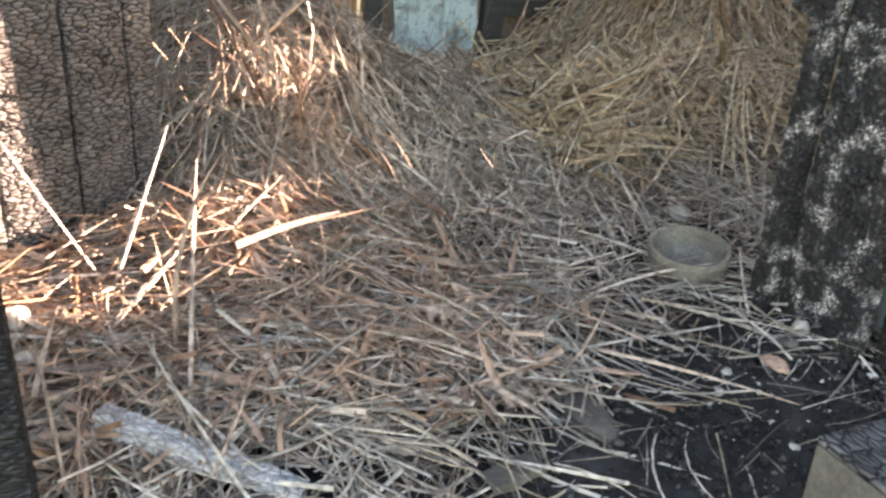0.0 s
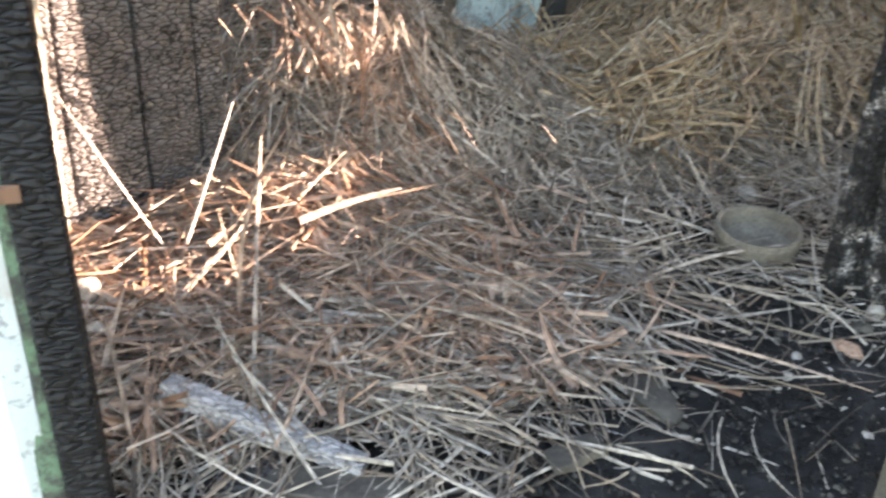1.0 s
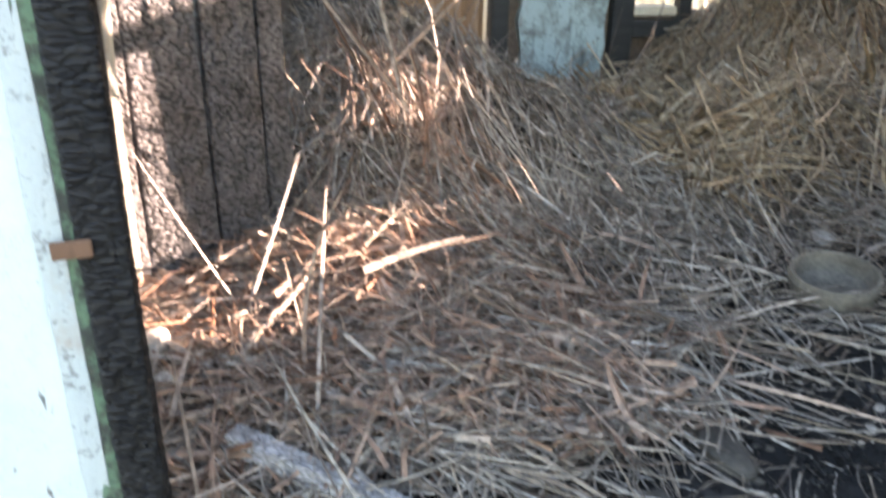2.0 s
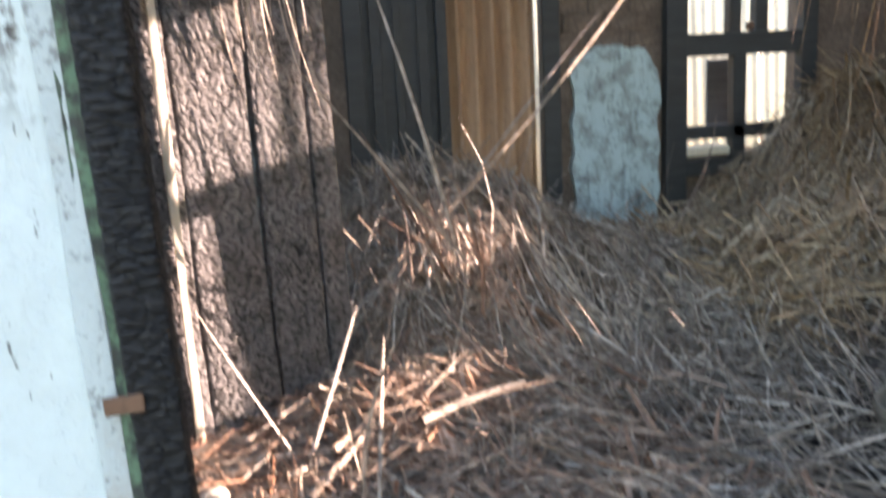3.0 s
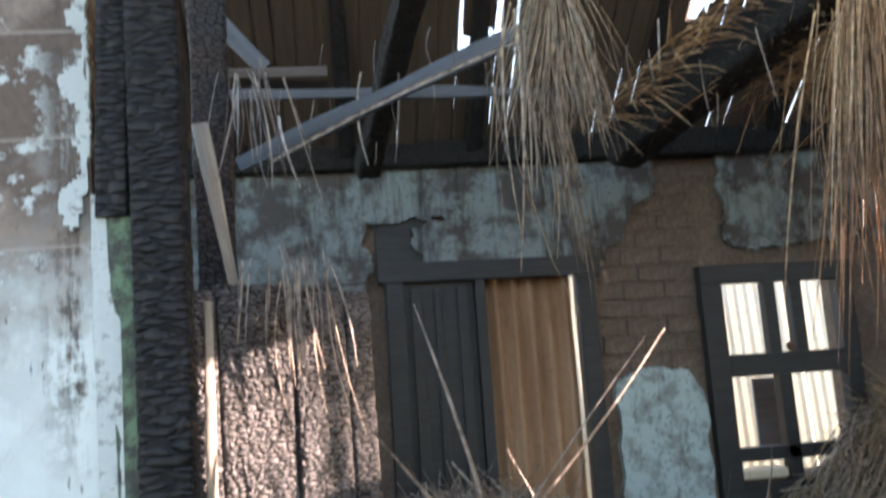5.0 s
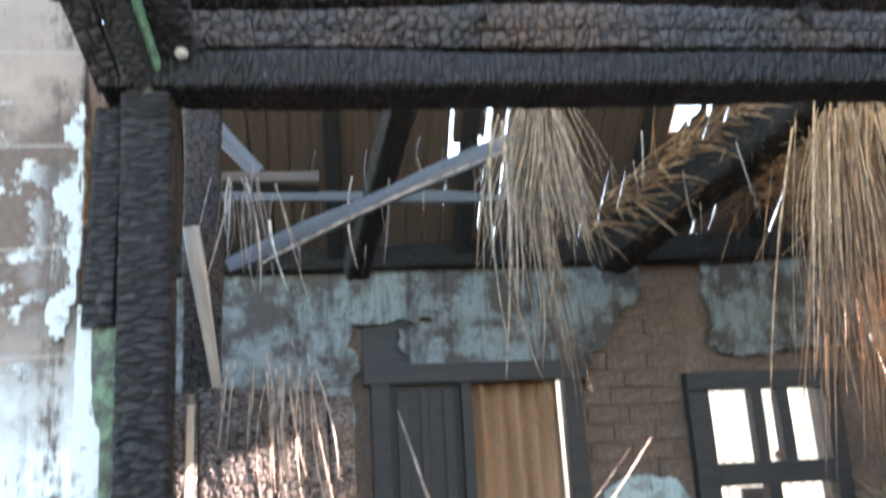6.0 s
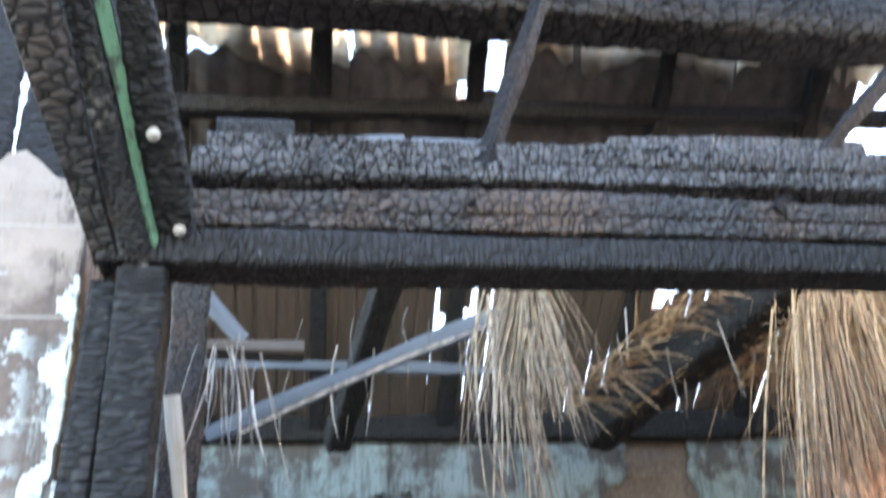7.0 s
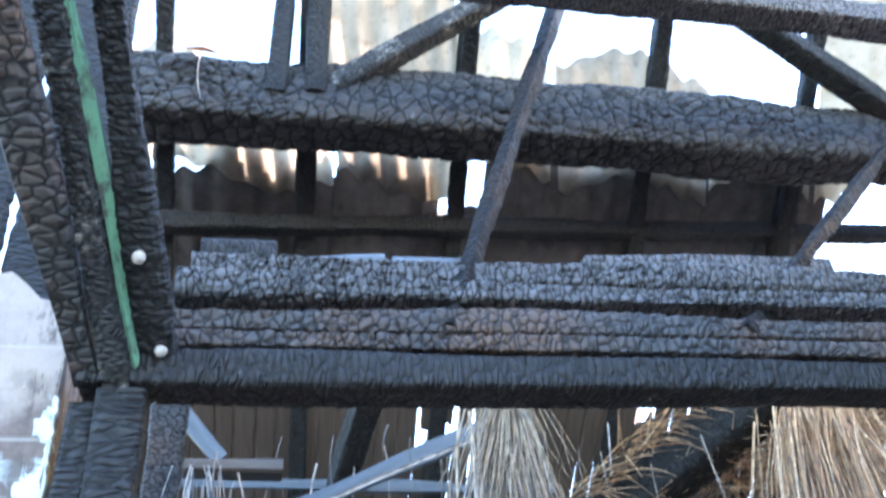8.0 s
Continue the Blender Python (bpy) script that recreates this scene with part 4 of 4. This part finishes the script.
for k in range(44):
    x = -0.75 + k * 0.104
    w = 0.1045 - (0.018 if r6.uniform() < 0.12 else 0.0)
    if 0.84 < x < 1.14:
        ceiling_board(x, 0.0, 0.44 + r6.uniform(-0.06, 0.06), 0.068 + r6.uniform(-0.01, 0.02), 110 + k)
        ceiling_board(x, 0.47, 1.0, w, 160 + k, True)
    elif 1.62 < x < 2.45:
        if r6.uniform() < 0.45:
            hole = 0.46 - 0.3 * (x - 1.62) + r6.uniform(-0.06, 0.06)
            ceiling_board(x, 0.0, hole, w, 110 + k)
            ceiling_board(x, hole + r6.uniform(0.05, 0.16), 1.0, w, 160 + k, True)
        else:
            ceiling_board(x, 0.0, 1.0, 0.105, 110 + k)
    else:
        ceiling_board(x, 0.0, 1.0, w, 110 + k)
timber("tie_board", (-0.35, 3.9, 2.725), (1.5, 3.9, 2.655), 0.03, 0.06, BLUEWOOD, "weathered blue-grey tie board", "board", seed=120, step=0.02, crack=0.001)
timber("tie_board", (-0.24, 3.5, 2.27), (1.12, 3.3, 2.775), 0.05, 0.075, BLUEWOOD, "slanting blue-grey tie board", "board", seed=121, step=0.02, crack=0.001)
timber("tie_board", (-0.345, 3.3, 2.9), (-0.1, 3.3, 2.6), 0.04, 0.07, BLUEWOOD, "short weathered blue-grey strut", "board", seed=122, step=0.02, crack=0.001)
timber("brown_board", (-0.25, 3.25, 2.553), (0.14, 3.25, 2.54), 0.12, 0.06, BROWNWOOD, "short sawn brown board end", "board", seed=123, step=0.02, crack=0.001)
timber("slant_pole", (0.355, 4.3, 2.43), (0.52, 3.1, 2.93), 0.12, 0.12, CHAR, "charred slanting roof pole", "pole", seed=124, step=0.014)
timber("burnt_log", (1.70, 4.25, 2.44), (2.5, 2.75, 2.98), 0.23, 0.22, CHAR, "thick burnt pole slanting under the thatch", "pole", seed=125, step=0.014, wear=0.015)
timber("split_pole", (-0.30, 2.72, 2.2), (-0.225, 2.8, 1.62), 0.04, 0.02, PALEWOOD, "pale split pole hanging beside the panel", "pole", seed=126, step=0.014, crack=0.001)
timber("burnt_stump", (-0.27, 2.9, 2.85), (-0.30, 2.95, 1.4), 0.13, 0.08, CHAR_BROWN, "burnt black bundle behind the jamb", "pole", seed=127, step=0.014)


# ---- hanging thatch ----
def hanging(name, label, x, y, z, spread, count, lmin, lmax, material, lean=(0, 0), seed=1, flare=0.06):
    r = np.random.default_rng(seed)
    px = np.stack([x + r.normal(0, spread[0], count), y + r.normal(0, spread[1], count), z + r.normal(0, 0.05, count)], 1)
    out = (px[:, 0] - x) / max(spread[0], 0.01)
    way = np.stack([lean[0] + out * flare + r.normal(0, 0.07, count), lean[1] + r.normal(0, 0.08, count), -np.ones(count)], 1)
    ob = strands(name, px, way, r.uniform(lmin, lmax, count) * r.uniform(0.6, 1, count), r.uniform(0.004, 0.011, count), r.uniform(0, 0.1, count), material, seed=seed, segs=5)
    return tagged(ob, label, "thatch", kind="stuff")


hanging("hanging_thatch", "bunch of grey-brown thatch hanging from the roof", 0.97, 2.86, 2.72, (0.026, 0.03), 300, 0.35, 0.72, STRAW_GOLD, (-0.08, 0), 201, 0.2)
hanging("hanging_thatch", "long loose strands of thatch hanging from the roof", 0.86, 2.86, 2.55, (0.05, 0.05), 34, 0.6, 1.15, STRAW_GOLD, (0.0, 0), 202)
hanging("hanging_thatch", "golden bundle of thatch hanging by the window", 2.42, 3.0, 2.66, (0.1, 0.07), 460, 0.6, 1.55, STRAW_AMBER, (-0.02, 0), 203, 0.1)
hanging("hanging_thatch", "pale strands hanging beside the jamb", -0.14, 2.8, 2.35, (0.05, 0.06), 30, 0.15, 0.45, STRAW_GREY, (0, 0), 204, 0.12)
hanging("hanging_thatch", "thin strands hanging in front of the panel", -0.06, 2.7, 1.72, (0.06, 0.03), 26, 0.3, 0.62, STRAW_PALE, (0, 0), 205)
hanging("hanging_thatch", "single strands hanging under the roof", 0.9, 3.6, 2.7, (0.8, 0.3), 34, 0.2, 0.5, STRAW_GREY, (0, 0), 206)
r7 = np.random.default_rng(77)
n7 = 1500
p7 = np.stack([r7.uniform(2.15, 3.5, n7), r7.uniform(3.3, 3.75, n7), 2.64 + r7.normal(0, 0.07, n7)], 1)
tagged(strands("roof_thatch", p7, np.stack([r7.normal(0.6, 0.6, n7), r7.normal(0, 0.5, n7), r7.normal(0.1, 0.3, n7)], 1), r7.uniform(0.2, 0.6, n7), r7.uniform(0.003, 0.007, n7), r7.uniform(0, 0.3, n7), STRAW_AMBER, seed=78),
       "tangled golden thatch caught under the roof", "thatch", kind="stuff")

# straw draped along the burnt log
n8 = 190
k8 = r7.uniform(0, 1, n8)[:, None]
p8 = np.array([1.52, 4.15, 2.55]) * (1 - k8) + np.array([2.2, 2.95, 2.98]) * k8 + r7.normal(0, 0.03, (n8, 3))
tagged(strands("draped_thatch", p8, np.stack([r7.normal(0.4, 0.35, n8), r7.normal(-0.7, 0.3, n8), r7.normal(0.1, 0.4, n8)], 1), r7.uniform(0.12, 0.4, n8), r7.uniform(0.004, 0.009, n8), r7.uniform(0, 0.4, n8), STRAW_AMBER, seed=79),
       "brown straw draped along the burnt pole", "thatch", kind="stuff")

# ---- things on the floor ----
log = timber("charred_log", (-0.095, 1.73, 0.14), (0.29, 1.43, 0.05), 0.065, 0.06, ASHEN, "ash-white half-burnt branch on the straw", "log", seed=301, step=0.006, taper=0.8, wear=0.006)
bowl = bmesh.new()
prof = [(0.12, 0.0), (0.15, 0.04), (0.165, 0.10), (0.16, 0.125), (0.145, 0.122), (0.135, 0.05), (0.10, 0.015)]
rings = []
for rr, zz in prof:
    rings.append([bowl.verts.new((rr * math.cos(2 * math.pi * k / 40), rr * math.sin(2 * math.pi * k / 40), zz)) for k in range(40)])
for a, b in zip(rings, rings[1:]):
    for k in range(40):
        bowl.faces.new((a[k], a[(k + 1) % 40], b[(k + 1) % 40], b[k]))
bowl.faces.new(rings[0][::-1])
bowl.faces.new(rings[-1])
bmesh.ops.recalc_face_normals(bowl, faces=bowl.faces[:])
pot = part("clay_bowl", bowl, BOWL)
pot.scale = (0.88, 0.88, 0.88)
pot.location, pot.rotation_euler = (1.83, 2.14, 0.02), (0.1, -0.05, 0)
tagged(pot, "sooty round clay bowl half buried in straw", "bowl")

blk = thing("stone_block", "worn square stone block with a charred top", "block", at=(1.42, 0.87, 0))
# the bluish skylight on the charred top is in its material colour
for nm, zz, mt in (("body", (-0.02, 0.243), CLAY), ("top", (0.243, 0.262), CHAR_SKYLIT)):
    part(nm, box_bm(-0.16, 0.16, -0.13, 0.14, zz[0], zz[1], 0.012 if nm == "body" else 0.007), mt, blk, "blistered charred skin" if nm == "top" else "")
flat = [(0.76, 1.36, 0.075, 0.035, 0.2, "flat grey stone slab on the floor"), (0.22, 1.40, 0.16, 0.05, -0.5, "broken grey board end on the floor"), (0.06, 1.52, 0.07, 0.05, 0.9, "flat charred tile piece on the floor")]
for k, (x, y, sx, sy, turn, lab) in enumerate(flat):
    bm = box_bm(-sx, sx, -sy, sy, 0, 0.025, 0.006)
    bmesh.ops.subdivide_edges(bm, edges=bm.edges[:], cuts=2, use_grid_fill=True)
    for v in bm.verts:
        v.co += 0.012 * noise.noise_vector(v.co * 14 + Vector((k, 0, 0)))
    ob = part("flat_stone", bm, (CLAY, CLAY, CHAR_SKYLIT)[k])
    ob.matrix_basis = Matrix.Translation((x, y, 0.02)) @ Matrix.Rotation(turn, 4, "Z")
    tagged(ob, lab, "stone", "flat pieces on the floor")
for k, (x, y, s, mt, lab) in enumerate([(-0.29, 2.15, (0.07, 0.05, 0.045), STONE, "pale plaster lump among straw"), (-0.25, 1.98, (0.05, 0.035, 0.03), STONE, "pale plaster lump among straw"),
                                        (1.70, 1.55, (0.05, 0.03, 0.025), STONE_PINK, "pink brick shard on the ash"), (1.55, 1.57, (0.025, 0.015, 0.012), STONE, "white plaster chip on the ash"),
                                        (1.93, 1.68, (0.045, 0.03, 0.03), STONE, "white plaster chip on the ash"), (1.82, 1.62, (0.035, 0.03, 0.025), CLAY, "grey lump of rubble on the ash"),
                                        (2.14, 2.57, (0.06, 0.04, 0.035), STONE, "pale plaster lump among straw"), (1.05, 1.5, (0.11, 0.07, 0.03), CLAY, "flat grey slab in the ash")]):
    rock("rubble", (x, y, s[2] * 0.55 + float(heap(x, y)) * (1.25 if x < 1 else 0.6)), s, mt, lab, "rubble", 400 + k, "rubble on the floor")
rr = np.random.default_rng(9)
for k in range(120):
    x, y = rr.uniform(0.9, 2.1), rr.uniform(1.15, 2.1)
    s = rr.uniform(0.006, 0.022)
    ob = rock("rubble", (x, y, s * 0.5), (s, s * 0.8, s * 0.6), [CHAR, CLAY, CHAR, CHAR_SKYLIT][k % 4] if k % 15 else STONE, "small crumb of charcoal or rubble on the ash", "rubble", 500 + k, "crumbs on the ash")

# long single stalks
S = [((0.045, 1.40, -0.02), (0.24, 2.45, 0.5), 0.014, STRAW_PALE), ((-0.17, 1.55, 0.05), (-0.2, 1.75, 0.38), 0.012, STRAW_RED), ((-0.02, 2.35, 0.1), (-0.3, 2.55, 0.62), 0.012, STRAW_PALE), ((-0.05, 2.3, 0.12), (0.18, 2.6, 0.55), 0.012, STRAW_PALE),
     ((0.56, 2.72, 0.62), (0.10, 2.7, 1.28), 0.017, STRAW_PALE), ((0.53, 2.7, 0.68), (0.325, 2.7, 1.58), 0.016, STRAW_PALE), ((0.47, 2.72, 0.74), (1.15, 2.7, 1.43), 0.02, STRAW_PALE), ((0.45, 2.75, 0.68), (1.10, 2.75, 1.41), 0.019, STRAW_PALE),
     ((0.5, 2.3, 0.3), (1.5, 2.9, 0.22), 0.012, STRAW_GREY), ((1.5, 3.4, 0.3), (1.65, 3.4, 0.85), 0.012, STRAW_GREY), ((0.9, 1.55, 0.05), (1.35, 1.9, 0.12), 0.011, STRAW_RED), ((1.2, 1.5, 0.03), (1.75, 1.35, 0.06), 0.01, STRAW_GREY),
     ((1.0, 1.9, 0.06), (1.6, 1.35, 0.05), 0.012, STRAW_RED), ((0.6, 1.5, 0.06), (1.1, 1.42, 0.05), 0.01, STRAW_RED), ((0.3, 2.2, 0.3), (0.62, 2.28, 0.34), 0.02, STRAW_PALE), ((-0.5, 1.9, 0.2), (0.05, 2.1, 0.12), 0.014, STRAW_PALE),
     ((-0.45, 2.0, 0.25), (0.1, 2.0, 0.1), 0.014, STRAW_PALE), ((1.3, 2.0, 0.06), (1.95, 2.0, 0.12), 0.011, STRAW_PALE), ((1.1, 2.9, 0.3), (1.9, 3.5, 0.95), 0.011, STRAW_GREY), ((0.1, 2.0, 0.15), (0.25, 2.1, 0.6), 0.012, STRAW_RED), ((-0.1, 3.45, 2.27), (1.1, 3.25, 2.74), 0.016, STRAW_PALE)]
for k, (a, b, w, mt) in enumerate(S):
    stalk(a, b, w, mt, "long pale dry stalk sticking out of the straw" if mt is STRAW_PALE else "long brown dry stalk lying over the straw", 600 + k)


def crumbs(name, count, x0, x1, y0, y1, smin, smax, material, label, seed):
    """Loose charcoal crumbs: squashed, jittered octahedra in one mesh."""
    r = np.random.default_rng(seed)
    base = np.array([(1, 0, 0), (0, 1, 0), (-1, 0, 0), (0, -1, 0), (0, 0, 1), (0, 0, -1)], float)
    x, y, s = r.uniform(x0, x1, count), r.uniform(y0, y1, count), r.uniform(smin, smax, count) ** 1.0
    V = base[None] * s[:, None, None] * r.uniform(0.5, 1.2, (count, 6, 3)) + r.normal(0, 0.2, (count, 6, 3)) * s[:, None, None]
    a = r.uniform(0, 6.28, count)
    c, sn = np.cos(a)[:, None], np.sin(a)[:, None]
    V = np.stack([V[..., 0] * c - V[..., 1] * sn + x[:, None], V[..., 0] * sn + V[..., 1] * c + y[:, None], V[..., 2] * 0.7 + (s * 0.4 + 0.008)[:, None]], -1)
    f = np.array([(0, 1, 4), (1, 2, 4), (2, 3, 4), (3, 0, 4), (1, 0, 5), (2, 1, 5), (3, 2, 5), (0, 3, 5)])
    F = (f[None] + (np.arange(count) * 6)[:, None, None]).reshape(-1, 3)
    return tagged(put(name, V.reshape(-1, 3).tolist(), F.tolist(), material), label, "charcoal", kind="stuff")


crumbs("charcoal_crumbs", 4200, 0.6, 2.4, 1.0, 2.6, 0.004, 0.018, CHAR, "black charcoal crumbs strewn over the floor", 801)
crumbs("ash_crumbs", 900, 0.7, 2.2, 1.0, 2.2, 0.003, 0.011, CLAY, "grey ash lumps strewn over the floor", 802)
crumbs("plaster_crumbs", 70, 1.3, 2.1, 1.3, 1.9, 0.004, 0.012, STONE, "pale crumbs of plaster on the ash", 803)
crumbs("rubble_crumbs", 120, -0.5, 0.2, 1.55, 2.2, 0.008, 0.022, CLAY, "grey rubble among the straw", 804)

# a dry leaf with a thread on the roof beam, and two pale knobs on the frame
lf = bmesh.new()
pts = [lf.verts.new(p) for p in ((0, 0, 0), (0.05, -0.01, 0.03), (0.13, -0.02, 0.035), (0.2, -0.03, -0.01), (0.12, -0.05, 0.0), (0.05, -0.04, -0.005))]
lf.faces.new(pts)
bmesh.ops.solidify(lf, geom=lf.faces[:], thickness=0.004)
dry = part("dry_leaf", lf, LEAF)
dry.scale = (1.3, 1.3, 1.3)
dry.location = (-0.41, 2.53, 4.04)
tagged(dry, "curled orange dry leaf lying on the roof beam", "leaf")
stalk((-0.25, 2.555, 4.13), (-0.24, 2.53, 3.82), 0.009, STRAW_PALE, "pale thread hanging from the roof beam", 690, "")
for at in ((-0.162, 1.365, 2.085), (-0.198, 1.214, 2.184)):
    kb = bmesh.new()
    bmesh.ops.create_uvsphere(kb, u_segments=12, v_segments=8, radius=0.012)
    kn = part("insulator_knob", kb, STONE, None, "", True)
    kn.location = at
    tagged(kn, "small white porcelain knob on the charred frame", "knob", "porcelain knobs")

r9 = np.random.default_rng(91)
n9 = 26
p9 = np.stack([r9.normal(0.62, 0.08, n9), r9.normal(2.95, 0.1, n9), 0.32 + r9.uniform(0, 0.1, n9)], 1)
tagged(strands("broken_stalks", p9, np.stack([r9.normal(-0.05, 0.45, n9), r9.normal(0, 0.2, n9), np.ones(n9)], 1), r9.uniform(0.3, 0.8, n9), r9.uniform(0.005, 0.011, n9), r9.uniform(0, 0.15, n9), STRAW_RED, seed=92),
       "fan of broken stalks standing up from the heap", "stalks", kind="stuff")
